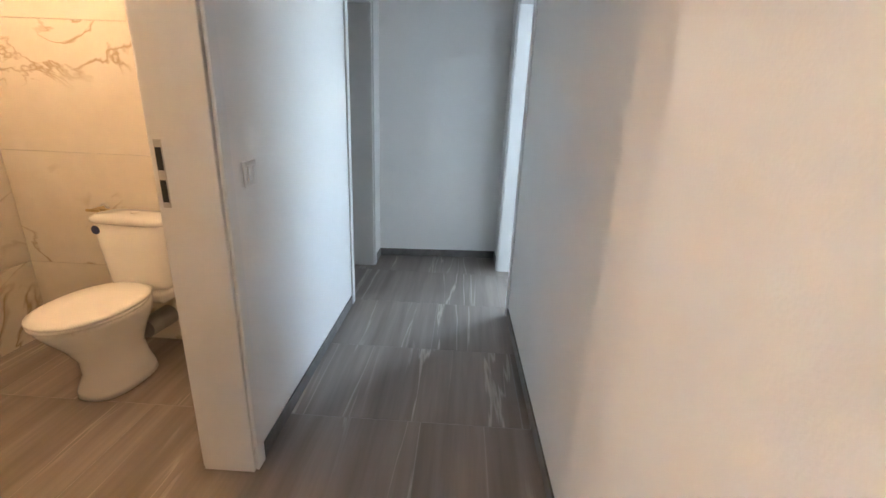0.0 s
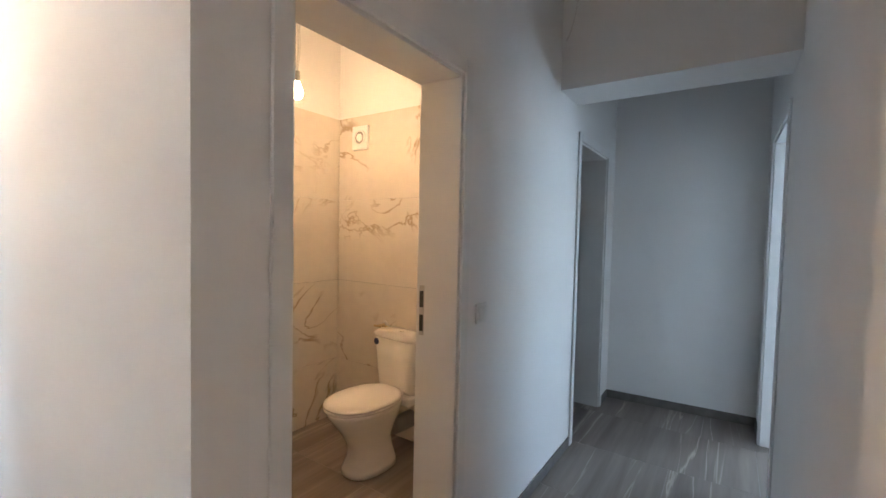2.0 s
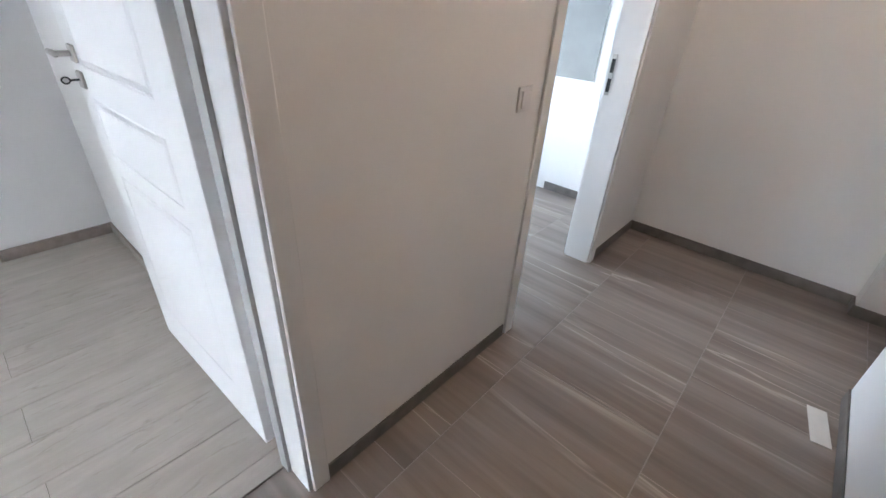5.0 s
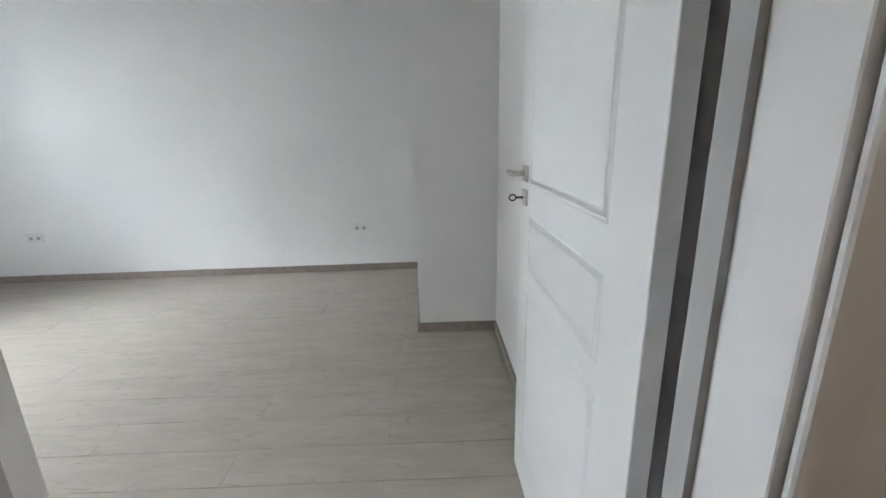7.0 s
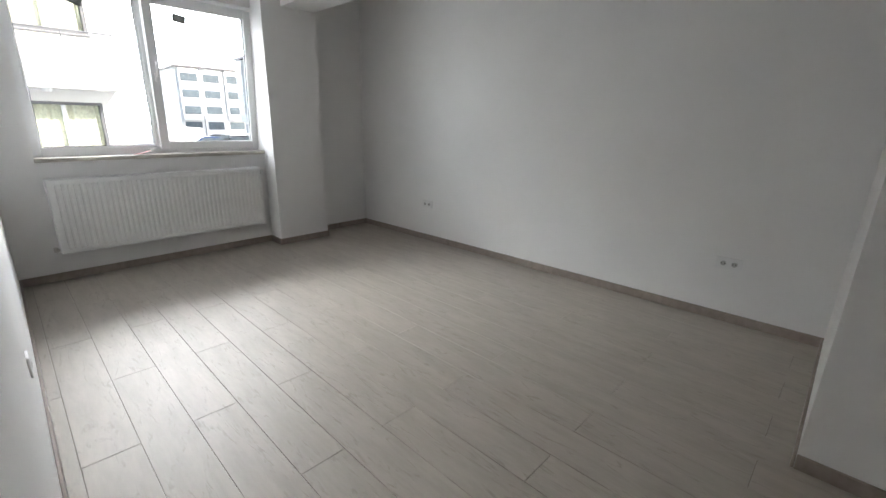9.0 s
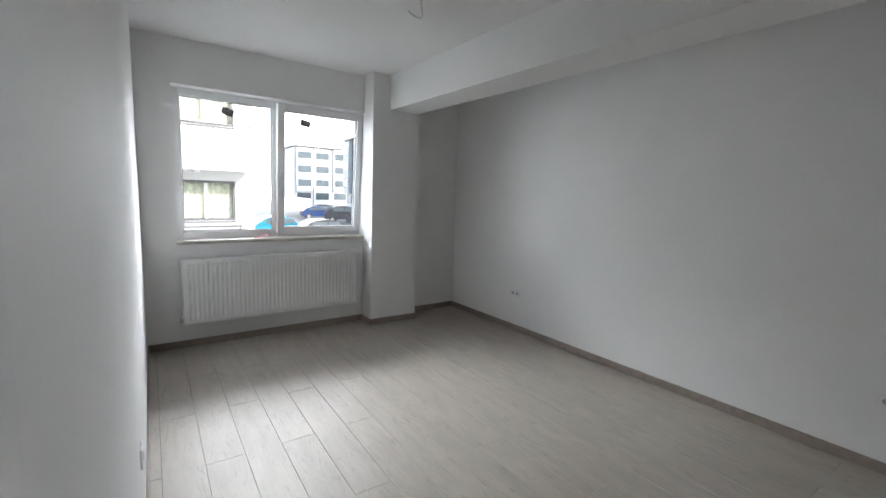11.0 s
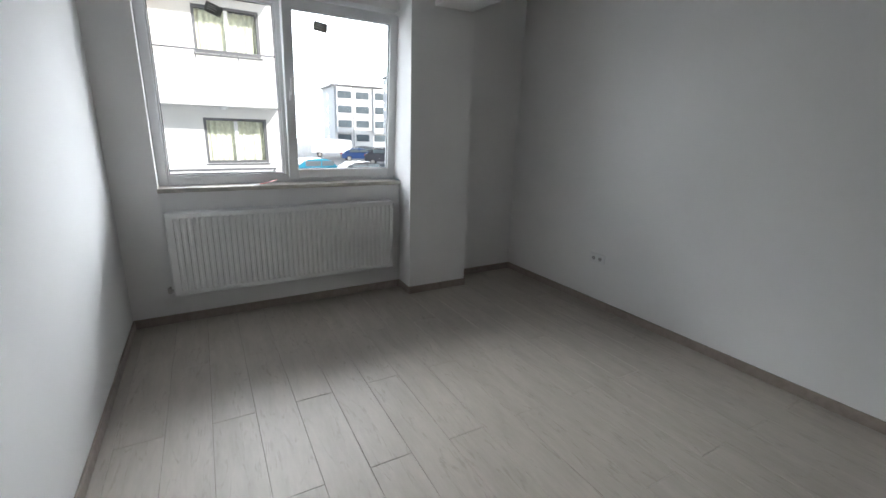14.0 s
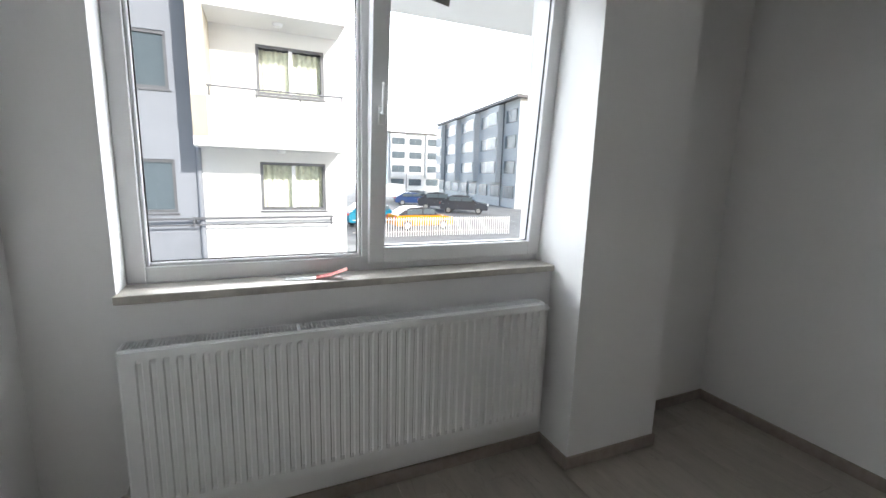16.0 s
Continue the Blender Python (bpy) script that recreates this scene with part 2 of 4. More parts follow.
def cyl(bm, p0, p1, r0, r1=None, n=16):
    p0, p1 = Vector(p0), Vector(p1)
    r1 = r0 if r1 is None else r1
    q = (p1 - p0).to_track_quat("Z", "Y").to_matrix().to_4x4()
    m = Matrix.Translation((p0 + p1) / 2) @ q
    bmesh.ops.create_cone(bm, cap_ends=True, segments=n, radius1=r0, radius2=r1, depth=(p1 - p0).length, matrix=m)


def bxm(x0, y0, z0, x1, y1, z1, bevel=0.0, segs=2):
    bm = bmesh.new()
    box(bm, x0, y0, z0, x1, y1, z1, bevel, segs)
    return bm


def cylm(p0, p1, r0, r1=None, n=16):
    bm = bmesh.new()
    cyl(bm, p0, p1, r0, r1, n)
    return bm


def tube(name, pts, r, material, parent=None, label=""):
    cu = bpy.data.curves.new(name, "CURVE")
    cu.dimensions, cu.bevel_depth, cu.bevel_resolution = "3D", r, 2
    sp = cu.splines.new("NURBS")
    sp.points.add(len(pts) - 1)
    for p, q in zip(sp.points, pts):
        p.co = (*q, 1)
    sp.use_endpoint_u, sp.order_u = True, 3
    tmp = bpy.data.objects.new(name, cu)
    me = bpy.data.meshes.new_from_object(tmp)
    bpy.data.objects.remove(tmp)
    me.materials.append(material)
    ob = new(name, me)
    if parent is not None:
        ob.parent = parent
    if label:
        ob["label"] = label
    return ob


def loft(rings, cap=True):
    """A skin through closed rings of equal length."""
    bm = bmesh.new()
    vr = [[bm.verts.new(p) for p in ring] for ring in rings]
    n = len(vr[0])
    for a, b in zip(vr, vr[1:]):
        for i in range(n):
            bm.faces.new((a[i], a[(i + 1) % n], b[(i + 1) % n], b[i]))
    if cap:
        bm.faces.new(vr[0][::-1])
        bm.faces.new(vr[-1])
    return bm


def line_frame(a, b):
    """The frame of a wall whose face runs from a to b on the plan: x along it, y into the wall."""
    a, b = Vector((*a, 0)), Vector((*b, 0))
    ang = math.atan2(b.y - a.y, b.x - a.x)
    return Matrix.Translation(a) @ Matrix.Rotation(ang, 4, "Z"), (b - a).length


def wall(name, a, b, thick, z0, z1, openings=(), material=None, label="white painted plaster wall"):
    """A wall from a to b, thick to the left of that line, with openings (from, to, bottom, top) cut through it."""
    m, length = line_frame(a, b)
    bm = bmesh.new()
    at = 0.0
    for s0, s1, o0, o1 in sorted(openings):
        if s0 > at:
            box(bm, at, 0, z0, s0, thick, z1)
        if o0 > z0:
            box(bm, s0, 0, z0, s1, thick, o0)
        if o1 < z1:
            box(bm, s0, 0, o1, s1, thick, z1)
        at = s1
    if at < length:
        box(bm, at, 0, z0, length, thick, z1)
    return tagged(part(name, bm, material or M_WALL, matrix=m), label, "wall", kind="structure")


def skirting(a, b, height, depth, material, label):
    """A skirting board along the face line a-b, standing out on the right of it."""
    m, length = line_frame(a, b)
    bm = bmesh.new()
    box(bm, 0, -depth, 0.001, length, -0.001, height, 0.0025, 1)
    return tagged(part("baseboard", bm, material, matrix=m), label, "baseboard", kind="structure")


CEIL = 2.83
Y_S = -1.16      # corridor face of the wall to the bedroom and kitchen
Y_SB = -1.315    # its bedroom face
X_A = -0.985     # corridor face of the bathroom wall
Y_N = 0.135      # face of the bathroom's other wall

# ---- walls of the corridor ----
# to the bedroom and the kitchen: openings for both doors
wall("wall_south", (-4.3, Y_S), (4.3, Y_S), -0.155, 0, CEIL, [(-1.365 + 4.3, -0.42 + 4.3, 0, 2.05), (-3.37 + 4.3, -2.46 + 4.3, 0, 2.05)])
wall("wall_west", (-4.05, Y_S), (-4.05, 0.42), 0.2, 0, CEIL)
# bathroom front, with the entrance niche at its west end
wall("wall_north", (-3.12, Y_N), (X_A, Y_N), 0.12, 0, CEIL)
wall("wall_entry_head", (-4.05, Y_N), (-3.12, Y_N), 0.2, 2.1, CEIL)
wall("wall_entry_side", (-3.12, Y_N + 0.12), (-3.12, 0.62), 0.12, 0, CEIL)
tagged(part("wall_entry_pier", bxm(-4.06, 0.128, 0, -3.93, 0.312, 2.101), M_WALL), "white plastered reveal of the entrance niche", "wall", kind="structure")
wall("wall_entry_back", (-4.3, 0.31), (-3.1, 0.31), 0.2, 0, CEIL, [(0.33, 1.16, 0, 2.06)])
# side wall of the inner corridor, with the bathroom door and the far door
wall("wall_bath", (X_A, Y_N + 0.12), (X_A - 0.012, 3.9), 0.19, 0, CEIL, [(0.336 - Y_N - 0.12, 1.12 - Y_N - 0.12, 0, 2.02), (2.575 - Y_N - 0.12, 3.345 - Y_N - 0.12, 0, 2.05)])
wall("wall_east", (0.065, 3.9), (0.125, -1.16), 0.18, 0, CEIL, [(0.54, 1.38, 0, 2.08)])
wall("wall_end", (-1.3, 3.578), (0.3, 3.70), 0.18, 0, CEIL)
# lintel across the inner corridor
tagged(part("ceiling_beam", bxm(-1.17, 2.17, 2.245, 0.2, 2.50, CEIL - 0.002), M_CEIL), "white plastered beam across the corridor ceiling", "beam", kind="structure")

# ---- bathroom ----
BX0, BY1 = -2.62, 1.97
wall("wall_bath_west", (BX0, 0.2), (BX0, 2.1), 0.15, 0, CEIL)
wall("wall_bath_north", (BX0 - 0.15, BY1), (X_A - 0.15, BY1), 0.15, 0, CEIL)

# ---- bedroom ----
EW0, EW1 = (3.885, Y_SB), (3.975, -4.90)
SW0, SW1 = (-1.6, -4.945), (4.3, -4.80)
WIN_S0, WIN_S1, WIN_Z0, WIN_Z1 = 0.272, 2.175, 1.0, 2.435
wall("wall_window", EW0, EW1, 0.36, 0, CEIL, [(WIN_S0, WIN_S1, WIN_Z0, WIN_Z1)])
wall("wall_far", SW0, SW1, -0.25, 0, CEIL)
wall("wall_bedroom_west", (-1.42, -1.315), (-1.415, -5.0), -0.15, 0, CEIL)
tagged(part("wall_pier_west", bxm(-1.43, -5.0, 0, -0.892, -3.492, CEIL), M_WALL), "white plastered chimney breast in the bedroom corner", "wall", kind="structure")
tagged(part("wall_pillar", bxm(3.70, -4.045, 0, 4.1, -3.452, CEIL), M_WALL), "white plastered pillar beside the bedroom window", "pillar", kind="structure")
tagged(part("bedroom_beam", bxm(-1.0, -4.02, 2.455, 4.2, -3.66, CEIL - 0.002), M_CEIL), "white plastered beam across the bedroom ceiling", "beam", kind="structure")

# ---- side rooms beyond the doors ----
wall("wall_kitchen_west", (-4.24, -1.315), (-4.24, -4.4), -0.18, 0, CEIL)
wall("wall_kitchen_south", (-4.4, -4.35), (-1.5, -4.35), -0.2, 0, CEIL, [(0.95, 2.45, 0.95, 2.25)])
wall("wall_side_room_east", (3.5, 4.9), (3.5, -1.2), 0.2, 0, CEIL)
wall("wall_side_room_north", (0.0, 4.8), (3.6, 4.8), 0.2, 0, CEIL, [(1.8, 3.3, 0.95, 2.25)])
wall("wall_side_room_south", (0.2, 1.4), (3.6, 1.4), -0.15, 0, CEIL)
wall("wall_left_room_west", (-3.6, 2.0), (-3.6, 5.0), 0.15, 0, CEIL)
wall("wall_left_room_south", (-4.3, 2.0), (-2.7, 2.0), 0.12, 0, CEIL)
wall("wall_left_room_north", (-3.7, 4.8), (-0.9, 4.8), 0.15, 0, CEIL)
wall("wall_left_room_east", (-1.02, 3.8), (-1.02, 4.9), 0.15, 0, CEIL)

# ---- ceiling and floor slabs ----
tagged(part("ceiling", bxm(-4.5, -5.3, CEIL, 4.32, 5.1, CEIL + 0.2), M_CEIL), "flat white painted ceiling", "ceiling", kind="structure")
tagged(part("floor_slab", bxm(-4.5, -5.3, -0.25, 4.3, 5.1, -0.0095), M_GROUT), "grey screed under the flooring", "floor", kind="structure")


# ---- doors: linings with their casings ----
def door_frame(name, a, b, thick, height, label, casing=0.07, front=True, back=True, strike=None):
    """A lining in an opening from a to b on the wall's face; thick to the left of the line."""
    m, w = line_frame(a, b)
    root = empty(name, label, "door frame", m, kind="structure")
    t = 0.03
    sg = 1 if thick > 0 else -1
    y0, y1 = min(0, thick) + 0.001, max(0, thick) - 0.001
    part("jamb", bxm(0, y0, 0, t, y1, height, 0.002, 1), M_TRIM, root)
    part("jamb", bxm(w - t, y0, 0, w, y1, height, 0.002, 1), M_TRIM, root)
    part("head", bxm(t, y0, height - t, w - t, y1, height, 0.002, 1), M_TRIM, root)
    sides = ([(-0.012 * sg, 0.0)] if front else []) + ([(thick, thick + 0.012 * sg)] if back else [])
    for c0, c1 in sides:
        u0, u1 = min(c0, c1), max(c0, c1)
        part("casing", bxm(t - 0.012 - casing, u0, 0, t - 0.012, u1, height - 0.018 + casing, 0.003, 1), M_TRIM, root)
        part("casing", bxm(w - t + 0.012, u0, 0, w - t + 0.012 + casing, u1, height - 0.018 + casing, 0.003, 1), M_TRIM, root)
        part("casing", bxm(t - 0.012, u0, height - 0.018, w - t + 0.012, u1, height - 0.018 + casing, 0.003, 1), M_TRIM, root)
    if strike:
        s, z, yy = strike
        x = t if s == 0 else w - t
        dx = 0.0025 if s == 0 else -0.0025
        pl = part("strike_plate", bxm(min(x, x + dx), yy - 0.012, z - 0.10, max(x, x + dx), yy + 0.012, z + 0.10, 0.0008, 1), M_STEEL, root, "steel strike plate")
        for zz in (z - 0.05, z + 0.045):
            part("latch_hole", bxm(min(x + dx * 0.5, x + dx * 1.4), yy - 0.009, zz - 0.033, max(x + dx * 0.5, x + dx * 1.4), yy + 0.009, zz + 0.033), M_BLACK, pl, "dark latch hole")
    return root


door_frame("door_1", (X_A, 0.336), (X_A - 0.002, 1.12), 0.19, 2.02, "white bathroom door lining with no leaf", 0.055, strike=(1, 1.10, 0.165))
door_frame("door_2", (X_A - 0.007, 2.575), (X_A - 0.01, 3.345), 0.19, 2.05, "white door lining at the corridor's end", 0.055, strike=(0, 1.10, 0.02))
door_frame("door_3", (0.072, 3.36), (0.082, 2.52), 0.18, 2.08, "white door lining to the daylit side room", 0.06)
door_frame("door_4", (-3.37, Y_S), (-2.46, Y_S), -0.155, 2.05, "white kitchen door lining with a latch plate", 0.06, strike=(0, 1.10, -0.13))
door_frame("door_5", (-1.365, Y_S), (-0.42, Y_S), -0.155, 2.05, "white bedroom door lining with grey gasket", 0.06, strike=(1, 1.17, -0.138))
# gasket strips whose mid grey also carries the shade of the door rebate
for d, xx, ya, yb in ((1, -1.335, -1.312, -1.268), (-1, -0.45, -1.262, -1.228)):
    tagged(part("door_gasket", bxm(min(xx, xx + d * 0.012), ya, 0.002, max(xx, xx + d * 0.012), yb, 2.02), M_GASKET_SHADE), "grey gasket strip in the door lining, toned for the rebate's shade", "gasket", kind="structure")


def panel_moulding(root, y0, y1, z0, z1, x):
    """A raised bead round a door panel on the face at x, as one mitred ring."""
    w, h = 0.012, 0.0014
    ring = lambda o, d: [(x + d, y0 + o, z0 + o), (x + d, y1 - o, z0 + o), (x + d, y1 - o, z1 - o), (x + d, y0 + o, z1 - o)]
    return part("panel_moulding", loft([ring(-w, 0.0), ring(-w * 0.6, h), ring(-w * 0.3, h), ring(0.0, -0.001), ring(w * 0.6, -0.001), ring(w * 1.3, h * 0.7)], True), M_LEAF, root)


def bedroom_door():
    """The open leaf, parked against the side wall; origin at its hinge edge."""
    root = empty("interior_door", "white lacquered panel door standing open on the bedroom wall", "door", pose(-1.345, -1.415, 0, 0, 0, 1.2))
    L, T = 0.858, 0.04
    leaf = part("leaf", bxm(-T / 2, -L, 0.008, T / 2, 0, 2.0, 0.003, 2), M_LEAF, root)
    for z0, z1 in ((1.165, 1.88), (0.875, 1.05), (0.20, 0.79)):
        panel_moulding(leaf, -L + 0.13, -0.17, z0, z1, T / 2)
    hz, hy = 1.19, -L + 0.07
    for z, nm in ((hz, "handle_rose"), (hz - 0.078, "key_rose")):
        part(nm, bxm(T / 2 - 0.001, hy - 0.025, z - 0.026, T / 2 + 0.009, hy + 0.025, z + 0.026, 0.003), M_STEEL, root, "square steel rose")
    bm = cylm((T / 2 + 0.008, hy, hz), (T / 2 + 0.05, hy, hz), 0.009, n=14)
    cyl(bm, (T / 2 + 0.048, hy + 0.008, hz), (T / 2 + 0.052, hy - 0.052, hz + 0.003), 0.010, 0.008, 14)
    cyl(bm, (T / 2 + 0.052, hy - 0.05, hz + 0.003), (T / 2 + 0.046, hy - 0.085, hz - 0.002), 0.008, 0.006, 14)
    part("handle", bm, M_STEEL, root, "curved steel lever handle", smooth=True)
    bm = cylm((T / 2 + 0.008, hy, hz - 0.078), (T / 2 + 0.034, hy, hz - 0.078), 0.0035, n=10)
    key = part("key", bm, M_BLACK, root, "dark metal key in the lock")
    pts = [(T / 2 + 0.044 + 0.011 * math.cos(a), hy - 0.002, hz - 0.078 + 0.010 * math.sin(a)) for a in [k * math.pi / 8 for k in range(17)]]
    tube("key_bow", pts, 0.0024, M_BLACK, key)
    return root


bedroom_door()

# entrance door, dark, deep in its niche
er = empty("entrance_door", "dark brown steel entrance door, shut in its niche", "door", pose(-3.955, 0.288, 0))
part("leaf", bxm(0, 0, 0.005, 0.83, 0.06, 2.05, 0.004), M_ENTRY, er)
for z0, z1 in ((0.25, 0.9), (1.15, 1.85)):
    part("raised_panel", bxm(0.12, -0.012, z0, 0.71, 0.004, z1, 0.008), M_ENTRY, er)
part("handle_plate", bxm(0.045, -0.01, 0.95, 0.085, 0.002, 1.19, 0.004), M_STEEL, er)
bm = cylm((0.065, -0.008, 1.07), (0.065, -0.05, 1.07), 0.008, n=12)
cyl(bm, (0.06, -0.048, 1.07), (0.17, -0.048, 1.07), 0.009, 0.008, 12)
part("handle", bm, M_STEEL, er, "steel lever handle", smooth=True)

# ---- skirtings ----
TB = "dark grey tile skirting along the corridor wall"
for a, b in (((-1.405, Y_S), (-2.40, Y_S)), ((-3.425, Y_S), (-4.05, Y_S)), ((0.12, Y_S), (-0.39, Y_S)),
             ((-4.05, Y_S), (-4.05, 0.118)), ((-4.05, 0.128), (-3.93, 0.128)), ((-3.93, 0.12), (-3.93, 0.285)), ((-3.12, Y_N), (X_A, Y_N)),
             ((X_A, Y_N), (X_A - 0.001, 0.29)), ((X_A - 0.001, 1.165), (X_A - 0.007, 2.53)), ((X_A - 0.01, 3.39), (X_A - 0.012, 3.6)),
             ((-1.0, 3.601), (0.07, 3.682)), ((0.068, 3.68), (0.071, 3.415)), ((0.082, 2.47), (0.125, -1.16)),
             ((-3.12, 0.27), (-3.12, Y_N))):
    skirting(a, b, 0.07, 0.009, M_TBASE, TB)
skirting((-4.24, -2.0), (-4.24, -1.32), 0.07, 0.009, M_TBASE, TB)
WB = "taupe wood-look skirting board in the bedroom"
for a, b in (((-0.37, Y_SB), (3.885, Y_SB)), ((3.886, Y_SB), (3.937, -3.452)), ((3.937, -3.452), (3.70, -3.452)), ((3.70, -3.44), (3.70, -4.057)),
             ((3.70, -4.045), (3.955, -4.045)), ((3.955, -4.045), (3.972, -4.81)), ((3.975, -4.808), (-0.892, -4.9275)),
             ((-0.892, -4.9275), (-0.892, -3.48)), ((-0.892, -3.492), (-1.417, -3.492)), ((-1.417, -3.492), (-1.42, Y_SB)), ((-1.42, Y_SB), (-1.405, Y_SB))):
    skirting(a, b, 0.07, 0.014, M_PBASE, WB)


# ---- window ----
def window():
    m, _ = line_frame(EW0, EW1)
    # x runs along the wall towards the pillar, y into the wall
    root = empty("window_1", "white upvc two-part window, one sash tilted open", "window", m, kind="structure")
    s0, s1, z0, z1 = WIN_S0, WIN_S1, WIN_Z0 + 0.03, WIN_Z1
    d0, d1 = 0.145, 0.215
    mid = s0 + 0.935
    f = 0.062
    part("window_frame", bxm(s0, d0, z0, s0 + f, d1, z1, 0.004), M_UPVC, root)
    part("window_frame", bxm(s1 - f, d0, z0, s1, d1, z1, 0.004), M_UPVC, root)
    part("window_frame", bxm(s0 + f, d0, z0, s1 - f, d1, z0 + f, 0.004), M_UPVC, root)
    part("window_frame", bxm(s0 + f, d0, z1 - f, s1 - f, d1, z1, 0.004), M_UPVC, root)
    part("mullion", bxm(mid - 0.04, d0, z0 + f, mid + 0.04, d1, z1 - f, 0.004), M_UPVC, root)
    # fixed pane
    gx0, gx1, gz0, gz1 = s0 + f, mid - 0.04, z0 + f, z1 - f
    for (a, b, c, d) in ((gx0, gx0 + 0.014, gz0, gz1), (gx1 - 0.014, gx1, gz0, gz1), (gx0 + 0.014, gx1 - 0.014, gz0, gz0 + 0.014), (gx0 + 0.014, gx1 - 0.014, gz1 - 0.014, gz1)):
        part("glazing_bead", bxm(a, d0 + 0.012, c, b, d0 + 0.045, d, 0.003, 1), M_UPVC, root)
    for (a, b, c, d) in ((gx0 + 0.014, gx0 + 0.019, gz0 + 0.014, gz1 - 0.014), (gx1 - 0.019, gx1 - 0.014, gz0 + 0.014, gz1 - 0.014), (gx0 + 0.019, gx1 - 0.019, gz0 + 0.014, gz0 + 0.019), (gx0 + 0.019, gx1 - 0.019, gz1 - 0.019, gz1 - 0.014)):
        part("seal", bxm(a, d0 + 0.03, c, b, d0 + 0.034, d), M_SEAL, root)
    g = part("pane", bxm(gx0 + 0.003, d0 + 0.036, gz0 + 0.003, gx1 - 0.003, d0 + 0.042, gz1 - 0.003), M_GLASS, root)
    g.visible_shadow = False
    # tilted sash
    ax0, ax1, az0, az1 = mid - 0.012, s1 - 0.028, z0 + 0.03, z1 - 0.03
    sash = new("sash")
    sash.parent = root
    sash.matrix_basis = Matrix.Translation((ax0, d0 - 0.004, az0)) @ Matrix.Rotation(radians(4.2), 4, "X")
    W, H, sf = ax1 - ax0, az1 - az0, 0.075
    for (a, b, c, d) in ((0, sf, 0, H), (W - sf, W, 0, H), (sf, W - sf, 0, sf), (sf, W - sf, H - sf, H)):
        part("sash_frame", bxm(a, -0.012, c, b, 0.058, d, 0.005), M_UPVC, sash)
    for (a, b, c, d) in ((sf, sf + 0.005, sf, H - sf), (W - sf - 0.005, W - sf, sf, H - sf), (sf, W - sf, sf, sf + 0.005), (sf, W - sf, H - sf - 0.005, H - sf)):
        part("seal", bxm(a, 0.012, c, b, 0.018, d), M_SEAL, sash)
    g = part("pane", bxm(sf - 0.004, 0.022, sf - 0.004, W - sf + 0.004, 0.028, H - sf + 0.004), M_GLASS, sash)
    g.visible_shadow = False
    bm = bxm(0.028, -0.03, H * 0.46, 0.056, -0.012, H * 0.46 + 0.075, 0.004)
    part("handle_base", bm, M_PLASTIC, sash)
    bm = bmesh.new()
    cyl(bm, (0.042, -0.028, H * 0.46 + 0.05), (0.042, -0.055, H * 0.46 + 0.05), 0.008, n=12)
    box(bm, 0.033, -0.066, H * 0.46 + 0.04, 0.051, -0.052, H * 0.46 + 0.17, 0.006)
    part("handle", bm, M_PLASTIC, sash, "white lever window handle turned up")
    return m, (gx0, gx1, gz0, gz1), d0, sash, (W, H, sf)


WM, (GX0, GX1, GZ0, GZ1), WD0, SASH, (SW, SH, SF) = window()


def sticker(m, label):
    root = empty("pane_sticker", label, "sticker", m, group="window pane stickers")
    part("film", bxm(-0.055, -0.001, -0.035, 0.055, 0.0, 0.035), M_STICKER, root)
    for z in (0.018, 0.004, -0.012):
        part("print_bar", bxm(-0.04, -0.0016, z - 0.003, 0.03 - abs(z), -0.001, z + 0.003), M_INK_SHADE, root)


sticker(WM @ pose(GX0 + 0.42, WD0 + 0.034, GZ1 - 0.10, 0, 20, 0), "dark printed sticker stuck crooked on the fixed pane")
sticker(WM @ SASH.matrix_basis @ pose(SF + 0.22, 0.020, SH - SF - 0.09, 0, 8, 0), "dark printed sticker on the tilted pane")
tagged(part("window_sill", bxm(WIN_S0 - 0.006, -0.025, WIN_Z0 - 0.004, WIN_S1 + 0.02, 0.146, WIN_Z0 + 0.028, 0.004), M_SILL, matrix=WM), "pale stone inner window sill", "window sill", kind="structure")
tagged(part("window_outer_sill", bxm(WIN_S0, 0.212, WIN_Z0 - 0.002, WIN_S1, 0.40, WIN_Z0 + 0.028, 0.004), M_UPVC, matrix=WM), "white metal outer window sill", "window sill", kind="structure")

# folded leaflet on the sill
lf = empty("leaflet", "folded red and white printed leaflet on the window sill", "leaflet", WM @ pose(0.95, 0.05, WIN_Z0 + 0.0295, 0, 0, -8))
part("white_page", bxm(-0.12, -0.03, 0, 0.0, 0.03, 0.0015), M_PAPER, lf)
bm = bmesh.new()
vs = [bm.verts.new(p) for p in ((0, -0.03, 0.001), (0.06, -0.032, 0.012), (0.13, -0.028, 0.034), (0.13, 0.032, 0.034), (0.06, 0.028, 0.012), (0, 0.03, 0.001))]
bm.faces.new((vs[0], vs[1], vs[4], vs[5]))
bm.faces.new((vs[1], vs[2], vs[3], vs[4]))
r = bmesh.ops.extrude_face_region(bm, geom=bm.faces[:])
bmesh.ops.translate(bm, verts=[v for v in r["geom"] if isinstance(v, bmesh.types.BMVert)], vec=(0, 0, 0.0015))
part("red_page", bm, M_REDPAPER, lf, "curled red page")
for k in range(4):
    part("print_bar", bxm(-0.11, -0.022 + k * 0.012, 0.0015, -0.015, -0.017 + k * 0.012, 0.0021), M_INK_SHADE, lf)


